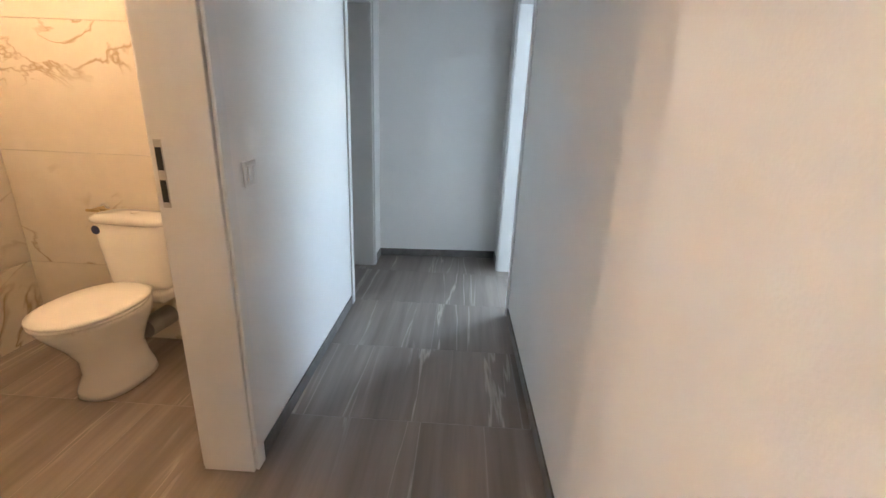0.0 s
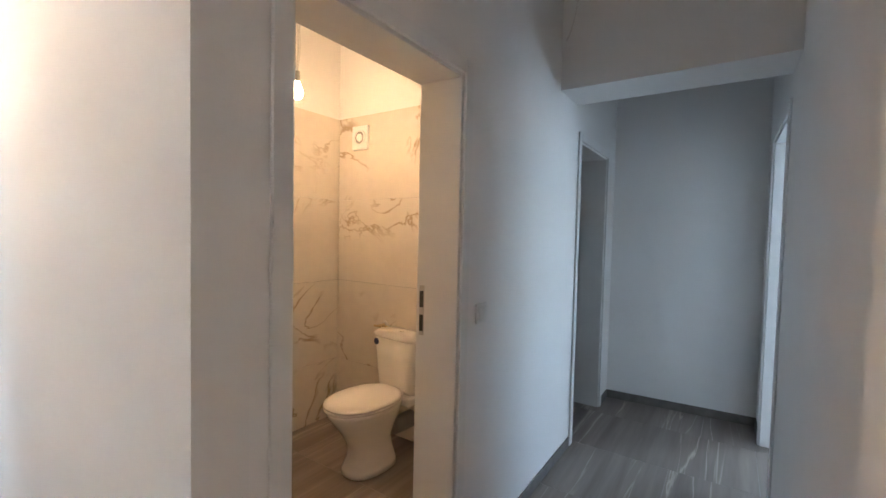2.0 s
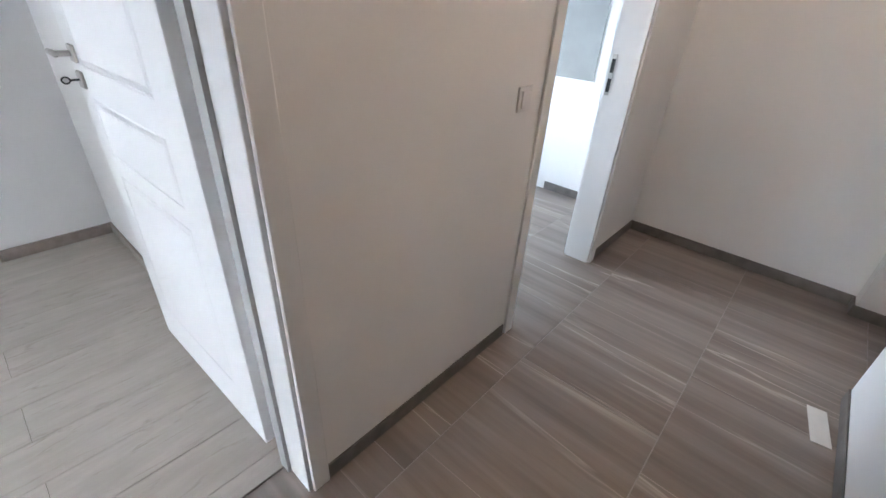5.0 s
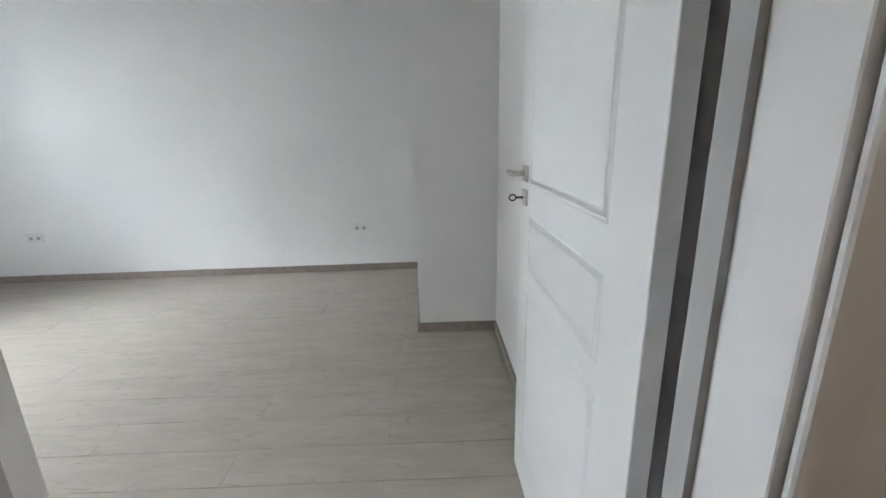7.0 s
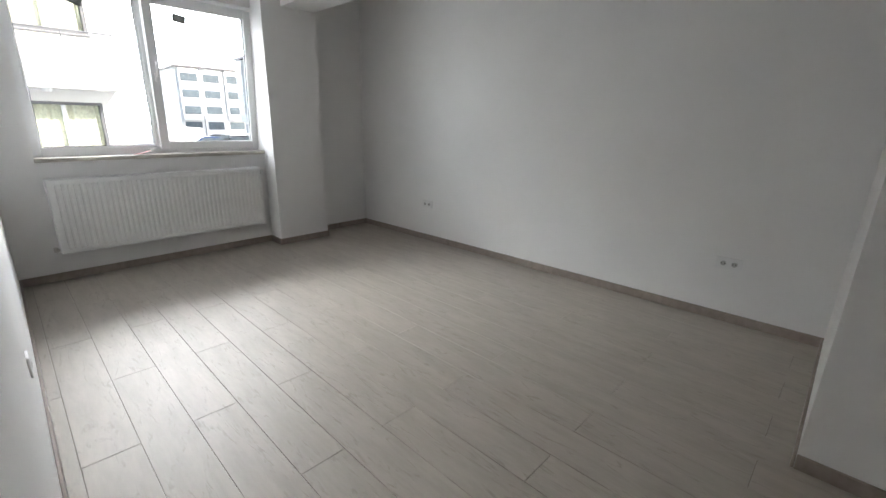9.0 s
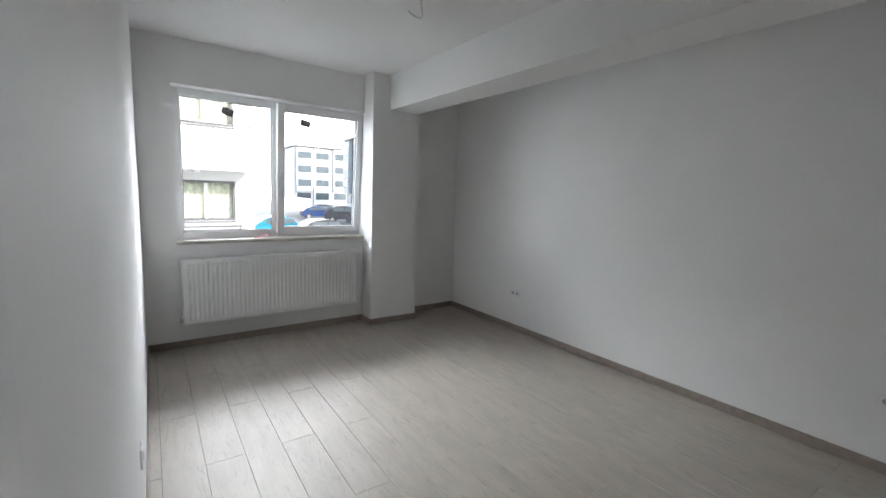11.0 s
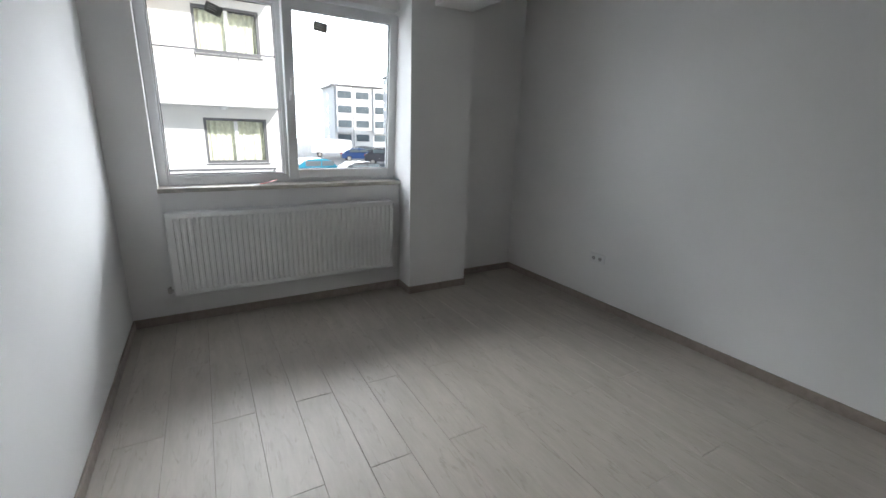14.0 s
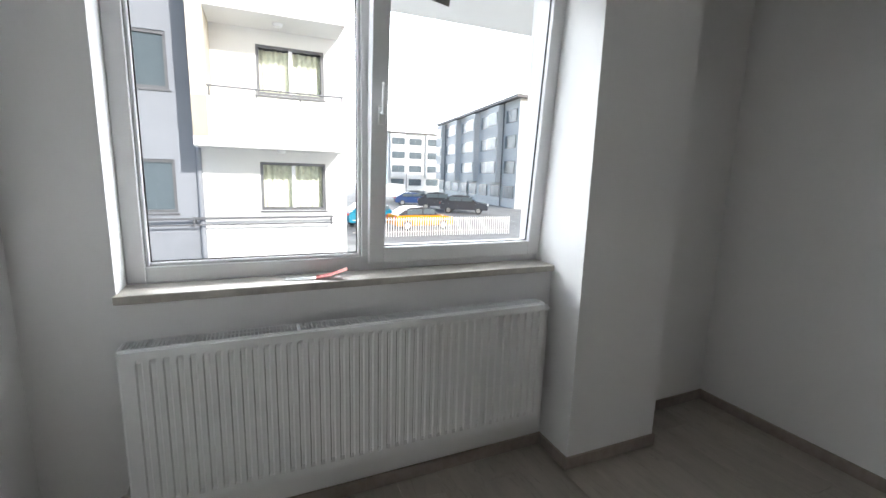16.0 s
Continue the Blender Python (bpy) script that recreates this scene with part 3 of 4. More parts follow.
# ---- radiator ----
def radiator():
    L, H, D = 1.72, 0.617, 0.10
    root = empty("radiator", "white steel panel radiator under the window", "radiator", WM @ pose(0.29, -0.038 - D, 0.252))
    # front panel with upright flutes
    n = 42
    prof = []
    pitch = (L - 0.06) / n
    for k in range(n):
        x = 0.03 + k * pitch
        prof += [(x, 0.0), (x + pitch * 0.42, 0.0), (x + pitch * 0.55, 0.009), (x + pitch * 0.87, 0.009)]
    prof = [(0.0, 0.006), (0.006, 0.0)] + prof + [(L - 0.03, 0.0), (L - 0.006, 0.0), (L, 0.006)]
    rows = [(0.0, 0.008, 0.0), (0.006, 0.0, 0.0), (0.035, 0.0, 0.0), (0.05, 0.0, 1.0), (H - 0.05, 0.0, 1.0), (H - 0.035, 0.0, 0.0), (H - 0.006, 0.0, 0.0), (H, 0.008, 0.0)]
    bm = bmesh.new()
    grid = [[bm.verts.new((x, (y if (i < 2 or i > len(prof) - 3) else y * f) + add, z)) for i, (x, y) in enumerate(prof)] for z, add, f in rows]
    for a, b in zip(grid, grid[1:]):
        for i in range(len(prof) - 1):
            bm.faces.new((a[i], a[i + 1], b[i + 1], b[i]))
    part("front_panel", bm, M_RAD, root, "fluted front panel")
    part("back_panel", bxm(0.01, D - 0.016, 0.01, L - 0.01, D - 0.004, H - 0.01, 0.003), M_RAD, root)
    part("side_cover", bxm(-0.002, 0.006, 0.004, 0.004, D - 0.006, H, 0.001, 1), M_RAD, root)
    part("side_cover", bxm(L - 0.004, 0.006, 0.004, L + 0.002, D - 0.006, H, 0.001, 1), M_RAD, root)
    # solid black block stands in for the shade under the slotted grille
    part("shade_block", bxm(0.02, 0.02, 0.03, L - 0.02, D - 0.02, H - 0.025), M_GRILLE_SHADE, root, "black block painted as the shade inside the radiator")
    gr = bmesh.new()
    for y in (0.006, D - 0.014):
        box(gr, 0.004, y, H - 0.008, L - 0.004, y + 0.008, H + 0.002)
    for k in range(131):
        x = 0.008 + k * (L - 0.016) / 130
        w = 0.012 if k % 44 == 43 else 0.0022
        box(gr, x - w / 2, 0.013, H - 0.007, x + w / 2, D - 0.013, H + 0.0015)
    tagged(part("top_grille", gr, M_RAD, root, "slotted top grille"), kind="stuff")
    # valves
    bm = cylm((L + 0.002, D * 0.55, H - 0.045), (L + 0.028, D * 0.55, H - 0.045), 0.010, n=12)
    cyl(bm, (L + 0.024, D * 0.55, H - 0.045), (L + 0.024, D * 0.55, H - 0.08), 0.008, n=12)
    v = part("valve", bm, M_STEEL, root, "metal radiator valve")
    part("valve_cap", cylm((L + 0.028, D * 0.55, H - 0.045), (L + 0.058, D * 0.55, H - 0.045), 0.017, 0.014, 16), M_PLASTIC, v, "white valve cap")
    bm = cylm((-0.004, D * 0.5, 0.035), (-0.04, D * 0.5, 0.035), 0.012, n=12)
    cyl(bm, (-0.03, D * 0.5, 0.035), (-0.03, D + 0.036, 0.035), 0.009, n=12)
    cyl(bm, (-0.03, D * 0.5, 0.02), (-0.03, D * 0.5, 0.058), 0.014, n=12)
    part("lower_valve", bm, M_STEEL, root, "metal return valve")
    for x in (0.3, L - 0.3):
        part("wall_bracket", bxm(x - 0.02, D - 0.005, 0.06, x + 0.02, D + 0.037, H - 0.06), M_RAD, root)


radiator()


# ---- sockets and switches ----
def socket(m, label, gangs=2):
    root = empty("wall_socket", label, "socket", m, group="wall sockets")
    w = 0.075 * gangs + 0.01
    part("plate", bxm(-w / 2, -0.009, -0.042, w / 2, 0, 0.042, 0.003), M_PLASTIC, root)
    for k in range(gangs):
        cx = (k - (gangs - 1) / 2) * 0.068
        bm = bmesh.new()
        cyl(bm, (cx, -0.0092, 0), (cx, -0.0112, 0), 0.0235, 0.022, 20)
        ins = part("insert", bm, M_PLASTIC, root)
        # the well is not sunk: a grey disc carries its shade
        part("well", cylm((cx, -0.0113, 0), (cx, -0.0118, 0), 0.018, n=20), M_INK_SHADE, ins, "flat grey disc painted as the shaded socket well")
        for d in (-0.009, 0.009):
            part("pin_hole", cylm((cx + d, -0.0119, 0), (cx + d, -0.0123, 0), 0.003, n=8), M_BLACK, ins)


def light_switch(m, label, rockers=1, module=False):
    root = empty("light_switch", label, "light switch", m, group="light switches")
    part("plate", bxm(-0.041, -0.009, -0.041, 0.041, 0, 0.041, 0.003), M_PLASTIC, root)
    w = 0.056 / rockers
    for k in range(rockers):
        x0 = -0.028 + k * w
        part("rocker", bxm(x0 + 0.001, -0.015, -0.028, x0 + w - 0.001, -0.008, 0.028, 0.002), M_PLASTIC, root)


    if module:
        side = part("side_module", bxm(-0.085, -0.012, -0.041, -0.0415, 0, 0.041, 0.003), M_PLASTIC, root, "white module with a small dark hole")
        part("pin_hole", cylm((-0.063, -0.0119, 0.0), (-0.063, -0.0125, 0.0), 0.004, n=10), M_BLACK, side)


# face direction: the plate's front looks along local -y
SLOPE_S = math.degrees(math.atan2(SW1[1] - SW0[1], SW1[0] - SW0[0]))
ys = lambda x: SW0[1] + (x - SW0[0]) * (SW1[1] - SW0[1]) / (SW1[0] - SW0[0])
socket(pose(2.764, ys(2.764), 0.437, 0, 0, SLOPE_S + 180), "white double wall socket near the bedroom corner")
socket(pose(-0.293, ys(-0.293), 0.437, 0, 0, SLOPE_S + 180), "white double wall socket low on the bedroom wall")
socket(pose(1.30, Y_SB, 0.45, 0, 0, 0), "white double wall socket beside the bedroom window wall", 1)
light_switch(pose(-0.262, Y_SB, 1.15), "white light switch with a side module inside the bedroom door", 1, True)
light_switch(pose(X_A, 1.27, 1.085, 0, 0, 90), "white light switch beside the bathroom door", 2)
light_switch(pose(-2.30, Y_S, 1.12, 0, 0, 180), "white light switch beside the kitchen door", 1)
light_switch(pose(-2.87, Y_N, 1.08, 0, 0, 0), "white light switch by the entrance niche", 1)


# ---- toilet ----
def oval(cx, cy, rx, ry, z, n=36, front=1.0, sq=2.0):
    pts = []
    for k in range(n):
        a = 2 * math.pi * k / n
        c, s = math.cos(a), math.sin(a)
        x = math.copysign(abs(c) ** (2 / sq), c) * rx
        y = math.copysign(abs(s) ** (2 / sq), s) * ry * (front if s < 0 else 1.0)
        pts.append((cx + x, cy + y, z))
    return pts


def toilet():
    root = empty("toilet", "white close-coupled ceramic toilet with closed lid", "toilet", pose(-1.865, 1.955, 0, 0, 0, -4))
    # y runs towards the wall; the bowl's front is at y = -0.66
    body = [oval(0, -0.375, 0.122, 0.175, 0.0, sq=2.6), oval(0, -0.375, 0.119, 0.17, 0.03, sq=2.6), oval(0, -0.37, 0.098, 0.148, 0.10, sq=2.4), oval(0, -0.38, 0.105, 0.15, 0.18),
            oval(0, -0.39, 0.135, 0.185, 0.26), oval(0, -0.40, 0.165, 0.23, 0.33), oval(0, -0.41, 0.178, 0.25, 0.375), oval(0, -0.41, 0.178, 0.25, 0.392), oval(0, -0.41, 0.165, 0.235, 0.396)]
    part("bowl", loft(body), M_CERAMIC, root, smooth=True)
    part("rear_ledge", bxm(-0.165, -0.215, 0.335, 0.165, -0.02, 0.392, 0.02, 3), M_CERAMIC, root)
    seat = [oval(0, -0.425, 0.176, 0.235, 0.397, front=1.03), oval(0, -0.425, 0.186, 0.245, 0.402, front=1.03), oval(0, -0.425, 0.186, 0.245, 0.410, front=1.03), oval(0, -0.425, 0.180, 0.238, 0.414, front=1.03)]
    part("seat", loft(seat), M_SEAT, root, smooth=True)
    lid = [oval(0, -0.422, 0.178, 0.236, 0.4145, front=1.03, sq=2.2), oval(0, -0.422, 0.186, 0.245, 0.419, front=1.03, sq=2.2), oval(0, -0.422, 0.184, 0.242, 0.430, front=1.03, sq=2.2), oval(0, -0.422, 0.165, 0.215, 0.438, front=1.03, sq=2.2), oval(0, -0.422, 0.08, 0.11, 0.442, front=1.03)]
    part("lid", loft(lid), M_SEAT, root, "closed white plastic lid", smooth=True)
    for x in (-0.075, 0.075):
        part("lid_hinge", cylm((x - 0.015, -0.19, 0.412), (x + 0.015, -0.19, 0.412), 0.012, n=12), M_SEAT, root)
    tank = [oval(0, -0.105, 0.150, 0.070, 0.393, sq=5), oval(0, -0.105, 0.160, 0.078, 0.42, sq=5), oval(0, -0.107, 0.178, 0.086, 0.60, sq=5), oval(0, -0.108, 0.185, 0.09, 0.727, sq=5)]
    part("tank", loft(tank), M_CERAMIC, root, smooth=True)
    tl = [oval(0, -0.108, 0.188, 0.093, 0.728, sq=5), oval(0, -0.108, 0.194, 0.099, 0.734, sq=5), oval(0, -0.108, 0.194, 0.099, 0.752, sq=5), oval(0, -0.108, 0.175, 0.084, 0.765, sq=4), oval(0, -0.108, 0.06, 0.03, 0.768, sq=3)]
    part("tank_lid", loft(tl), M_CERAMIC, root, smooth=True)
    part("flush_button", cylm((0, -0.108, 0.767), (0, -0.108, 0.774), 0.02, 0.018, 20), M_STEEL, root, "round chrome flush button")
    part("maker_sticker", cylm((-0.145, -0.1965, 0.695), (-0.145, -0.1985, 0.695), 0.022, n=20), M_BLUESTICK, root, "dark blue round sticker")
    bm = cylm((0.02, -0.20, 0.18), (0.02, -0.03, 0.18), 0.05, 0.055, 20)
    part("waste_pipe", bm, M_GREYPLASTIC, root, "grey plastic waste pipe")


toilet()
# angle valve beside the tank
av = empty("angle_valve", "brass angle valve on the marble tiled wall", "valve", pose(-2.12, BY1 - 0.012, 0.76))
part("rose", cylm((0, 0, 0), (0, -0.01, 0), 0.026, 0.02, 20), M_STEEL, av)
bm = cylm((0, -0.008, 0), (0, -0.07, 0), 0.010, n=12)
cyl(bm, (0, -0.05, 0), (0.07, -0.05, 0.0), 0.007, n=12)
part("spindle", bm, M_BRASS, av)
bm = bxm(-0.035, -0.082, -0.007, 0.035, -0.07, 0.007, 0.004)
part("tap_handle", bm, M_BRASS, av)

# extractor fan
fan = empty("extractor_fan", "white square extractor fan high on the tiled wall", "extractor fan", pose(-2.375, BY1 - 0.012, 2.075))
part("cover", bxm(-0.078, -0.02, -0.085, 0.078, 0, 0.085, 0.006), M_PLASTIC, fan)
tor = bmesh.new()
for k in range(28):
    a0, a1 = 2 * math.pi * k / 28, 2 * math.pi * (k + 1) / 28
    cyl(tor, (0.05 * math.cos(a0), -0.021, 0.05 * math.sin(a0)), (0.05 * math.cos(a1), -0.021, 0.05 * math.sin(a1)), 0.008, n=8)
part("grille_ring", tor, M_PLASTIC, fan)
# no open gap behind the ring: this grey disc gives its shade
part("gap_shade", cylm((0, -0.0195, 0), (0, -0.0215, 0), 0.043, n=24), M_GREYPLASTIC, fan, "grey disc painted as the shade in the air gap")
part("centre_disc", cylm((0, -0.021, 0), (0, -0.028, 0), 0.028, 0.026, 24), M_PLASTIC, fan)

# bare bulbs on their flexes, in the bathroom and over the hall
def pendant_bulb(x, y, z, lit, label):
    lb = empty("pendant_bulb", label, "lamp", pose(x, y, z), group="bare bulbs")
    part("bulb", loft([[(r * math.cos(a), r * math.sin(a), h) for a in [2 * math.pi * k / 20 for k in range(20)]] for r, h in ((0.004, -0.062), (0.018, -0.057), (0.027, -0.042), (0.030, -0.026), (0.027, -0.008), (0.017, 0.012), (0.013, 0.028))]), lit, lb, "glowing glass bulb", smooth=True)
    part("lamp_holder", cylm((0, 0, 0.029), (0, 0, 0.085), 0.018, 0.014, 16), M_GREYPLASTIC, lb)
    top = CEIL - z - 0.002
    tube("flex", [(0, 0, 0.085), (0.006, 0.0, 0.3 * top), (-0.008, 0.004, 0.6 * top), (0.004, 0, top)], 0.0032, M_WIRE, lb)
    tube("flex", [(0.004, 0, 0.085), (0.02, 0.005, 0.25 * top), (0.004, 0.01, 0.5 * top), (0.006, 0, top)], 0.0028, M_WIRE, lb)


pendant_bulb(-2.10, 1.20, 2.17, M_BULB, "lit bare bulb hanging on its flex in the bathroom")
pendant_bulb(-2.5, -0.72, 2.5, M_BULB_PALE, "lit bare bulb hanging on its flex over the hall")

# loose cables
def cable(label, pts, r=0.0045):
    return tagged(tube("cable", pts, r, M_WIRE), label, "cable")


cable("loose white cable coming out of the wall by the entrance", [(-2.80, Y_N - 0.002, 1.52), (-2.90, Y_N - 0.04, 1.54), (-3.0, Y_N - 0.10, 1.54), (-3.07, Y_N - 0.155, 1.44), (-3.06, Y_N - 0.16, 1.3), (-3.04, Y_N - 0.15, 1.13)], 0.0025)
cable("loose white ceiling cable in the corridor", [(-0.86, 1.93, CEIL), (-0.84, 1.96, CEIL - 0.06), (-0.86, 2.02, CEIL - 0.2), (-0.92, 2.10, CEIL - 0.30), (-0.95, 2.12, CEIL - 0.33)])
cable("loose looped ceiling cable in the bedroom", [(1.9, -2.95, CEIL), (1.9, -2.95, CEIL - 0.05), (1.95, -3.0, CEIL - 0.09), (2.02, -2.97, CEIL - 0.07), (2.04, -2.93, CEIL - 0.03)])

# scrap of card on the corridor floor
tagged(part("card_scrap", bxm(-0.105, -0.034, 0.0, 0.105, 0.034, 0.002), M_PAPER, matrix=pose(-2.875, 0.066, 0.0012, 0, 0, 8)), "white card scrap lying on the corridor tiles", "paper")

# grey splashback in the kitchen
sb = empty("splashback", "grey tiled splashback on the kitchen wall", "splashback", pose(-4.24, -1.76, 0.92), kind="structure")
for k in range(4):
    part("tile", bxm(0.001, -0.605 * (k + 1) + 0.003, 0.002, 0.009, -0.605 * k, 0.62, 0.001, 1), M_SPLASH, sb)


# ---- outside ----
GZ = -2.1
tagged(part("ground", bxm(-400, -400, GZ - 1, 900, 400, GZ), M_ASPHALT), "grey asphalt parking yard and road", "ground", kind="structure")
tagged(part("pavement", bxm(4.35, -16, GZ - 0.2, 22.5, 40, GZ + 0.14, 0.02), M_PAVE), "pale concrete paving between the blocks", "pavement", kind="structure")
# own building: balcony slab above the window, outer shell; then added light blockers
tagged(part("upper_balcony", bxm(4.345, -9.0, 2.9, 6.15, -2.85, 3.15, 0.01), M_RENDER), "white rendered balcony slab over the window", "balcony", kind="structure")
tagged(part("facade_below", bxm(-4.6, -5.35, GZ, 4.32, 5.1, -0.26), M_RENDER), "white rendered base of the flat's own block", "facade", kind="structure")
# unseen wall, added to keep outside lamp light off the side room
tagged(part("lamp_screen", bxm(5.0, 1.7, GZ, 5.2, 5.2, 3.05), M_RENDER), "unseen wall added to block lamp light from the side room", "facade", kind="structure")
# made-up block south of the kitchen, out of view, against the sun
tagged(part("sun_block_south", bxm(-12, -14, GZ, -1.6, -8.2, 3.05), M_RENDER), "unseen block added to keep the sun off the kitchen window", "facade", kind="structure")
# added out of view, tall enough to stop low sun from the west
tagged(part("sun_block_west", bxm(-9, -8.1, GZ, -4.65, 5.1, 7.5), M_RENDER), "unseen tall block added to stop the western sun", "facade", kind="structure")


# white glowing sheet as low sky haze, east behind the blocks; lights the bedroom
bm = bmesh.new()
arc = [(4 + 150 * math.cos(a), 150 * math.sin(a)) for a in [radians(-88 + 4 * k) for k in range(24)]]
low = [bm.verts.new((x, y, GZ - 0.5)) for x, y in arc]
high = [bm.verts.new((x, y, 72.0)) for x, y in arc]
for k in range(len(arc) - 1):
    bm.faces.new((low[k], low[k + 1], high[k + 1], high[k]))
tagged(part("backdrop", bm, M_HAZE), "glowing white sheet standing for the low sky's haze", "sky", kind="structure")


def outer_window(parent, x, y0, y1, z0, z1, curtain=True, leaves=2):
    """A window in a facade that faces -x at x: dark frame, panes, folded curtains behind."""
    root = new("window")
    root.parent = parent
    f = 0.07
    for (a, b, c, d) in ((y0, y0 + f, z0, z1), (y1 - f, y1, z0, z1), (y0 + f, y1 - f, z0, z0 + f), (y0 + f, y1 - f, z1 - f, z1)):
        part("frame", bxm(x - 0.05, a, c, x + 0.05, b, d), M_DARKFRAME, root)
    for k in range(1, leaves):
        yy = y0 + (y1 - y0) * k / leaves
        part("mullion", bxm(x - 0.04, yy - 0.045, z0 + f, x + 0.04, yy + 0.045, z1 - f), M_DARKFRAME if not curtain else M_UPVC, root)
    g = part("pane", bxm(x - 0.005, y0 + f, z0 + f, x + 0.005, y1 - f, z1 - f), M_GLASS if curtain else M_PANE, root)
    part("sill", bxm(x - 0.12, y0 - 0.04, z0 - 0.05, x + 0.02, y1 + 0.04, z0 - 0.01), M_DARKFRAME, root)
    if curtain:
        g.visible_shadow = False
        bm = bmesh.new()
        n = 44
        top, bot = [], []
        for k in range(n + 1):
            y = y0 + f + (y1 - y0 - 2 * f) * k / n
            o = 0.16 + 0.05 * math.sin(k * 1.5) + 0.02 * math.sin(k * 0.7)
            top.append(bm.verts.new((x + o, y, z1 - f)))
            bot.append(bm.verts.new((x + o, y, z0 + f)))
        for k in range(n):
            bm.faces.new((top[k], top[k + 1], bot[k + 1], bot[k]))
        part("curtain", bm, M_CURTAIN, root, "pale green curtain", smooth=True)
        part("dark_room", bxm(x + 0.35, y0, z0, x + 0.4, y1, z1), M_GREYREND, root)


def opposite_block():
    root = empty("apartment_block", "white and grey apartment block with balconies across the yard", "apartment building", pose(0, 0, 0))
    X = 14.0
    # facade wall with window openings, facing -x
    def fac(nm, ya, yb, openings, material, x=X, z0=GZ, z1=11.5):
        ya, yb = max(ya, yb), min(ya, yb)
        mm, length = line_frame((x, ya), (x, yb))
        bm = bmesh.new()
        cols = sorted({0.0, length} | {o[0] for o in openings} | {o[1] for o in openings})
        for a, b in zip(cols, cols[1:]):
            zs = sorted([(o[2], o[3]) for o in openings if o[0] <= a + 1e-6 and o[1] >= b - 1e-6])
            at = z0
            for c, d in zs:
                box(bm, a, 0, at, b, 0.3, c)
                at = d
            box(bm, a, 0, at, b, 0.3, z1)
        return part(nm, bm, material, root, matrix=mm)
    rows = (0.45, 3.30, 6.15)
    # white part, with a window on each floor
    y_a, y_b = -0.60, -4.15
    fac("wall", y_a, y_b, [(1.40, 3.00, z, z + (1.22 if z < 1 else 1.16)) for z in rows], M_RENDER)
    for z in rows:
        outer_window(root, X + 0.08, -3.60, -2.0, z, z + (1.22 if z < 1 else 1.16))
    # grey part
    fac("wall", 6.3, y_a, [(5.70, 6.45, z, z + 1.25) for z in (0.40, 3.22, 6.0)] + [(2.0, 3.4, z, z + 1.25) for z in (0.40, 3.22, 6.0)], M_GREYREND)
    for z in (0.40, 3.22, 6.0):
        outer_window(root, X + 0.08, -0.15, 0.60, z, z + 1.25, curtain=False, leaves=1)
        outer_window(root, X + 0.08, 2.9, 4.3, z, z + 1.25, curtain=False)
    part("side_wall", bxm(X + 0.3, -4.15, GZ, X + 12, -3.85, 11.5), M_RENDER, root)
    part("inner_wall", bxm(X + 0.6, -3.8, GZ, X + 11.8, 6.2, 11.3), M_GREYREND, root)
    roof = part("roof", bxm(X - 0.5, -4.6, 11.5, X + 12.4, 6.8, 11.8), M_ROOF, root)
    # balconies
    for zf in (1.95, 4.80, 7.65):
        b = new("balcony")
        b.parent = root
        part("slab", bxm(12.8, -3.95, zf, X, -0.72, zf + 0.2), M_RENDER, b)
        part("parapet", bxm(12.8, -3.95, zf + 0.2, 12.95, -0.72, zf + 1.05), M_RENDER, b)
        part("parapet_side", bxm(12.95, -3.95, zf + 0.2, X, -3.83, zf + 1.05), M_RENDER, b)
        part("side_wall", bxm(12.8, -1.02, zf + 0.2, X, -0.72, zf + 2.85), M_CREAM, b)
        tubes = bmesh.new()
        cyl(tubes, (12.88, -3.9, zf + 1.27), (12.88, -1.0, zf + 1.27), 0.02, n=10)
        for k in range(4):
            y = -3.85 + k * 0.93
            cyl(tubes, (12.88, y, zf + 1.04), (12.88, y, zf + 1.27), 0.014, n=8)
        part("railing", tubes, M_DARKFRAME, b)
        part("ceiling_lamp", cylm((13.4, -2.5, zf - 0.002), (13.4, -2.5, zf - 0.07), 0.12, 0.09, 16), M_PLASTIC, b)
    part("downpipe", cylm((X - 0.07, -0.66, GZ), (X - 0.07, -0.66, 1.95), 0.06, n=12), M_GREYREND, root, "grey rainwater downpipe")
    # pipe rail along the ground floor
    tubes = bmesh.new()
    cyl(tubes, (X - 0.25, -3.75, 0.30), (X - 0.25, 4.0, 0.24), 0.03, n=10)
    cyl(tubes, (X - 0.25, -3.75, 0.14), (X - 0.25, 4.0, 0.10), 0.02, n=10)
    for y in (-3.7, -0.5, 2.5):
        cyl(tubes, (X - 0.27, y, 0.2), (X, y, 0.2), 0.025, n=8)
        cyl(tubes, (X - 0.25, y, 0.08), (X - 0.25, y, 0.33), 0.025, n=8)
    part("pipe_rail", tubes, M_DARKFRAME, root)


opposite_block()


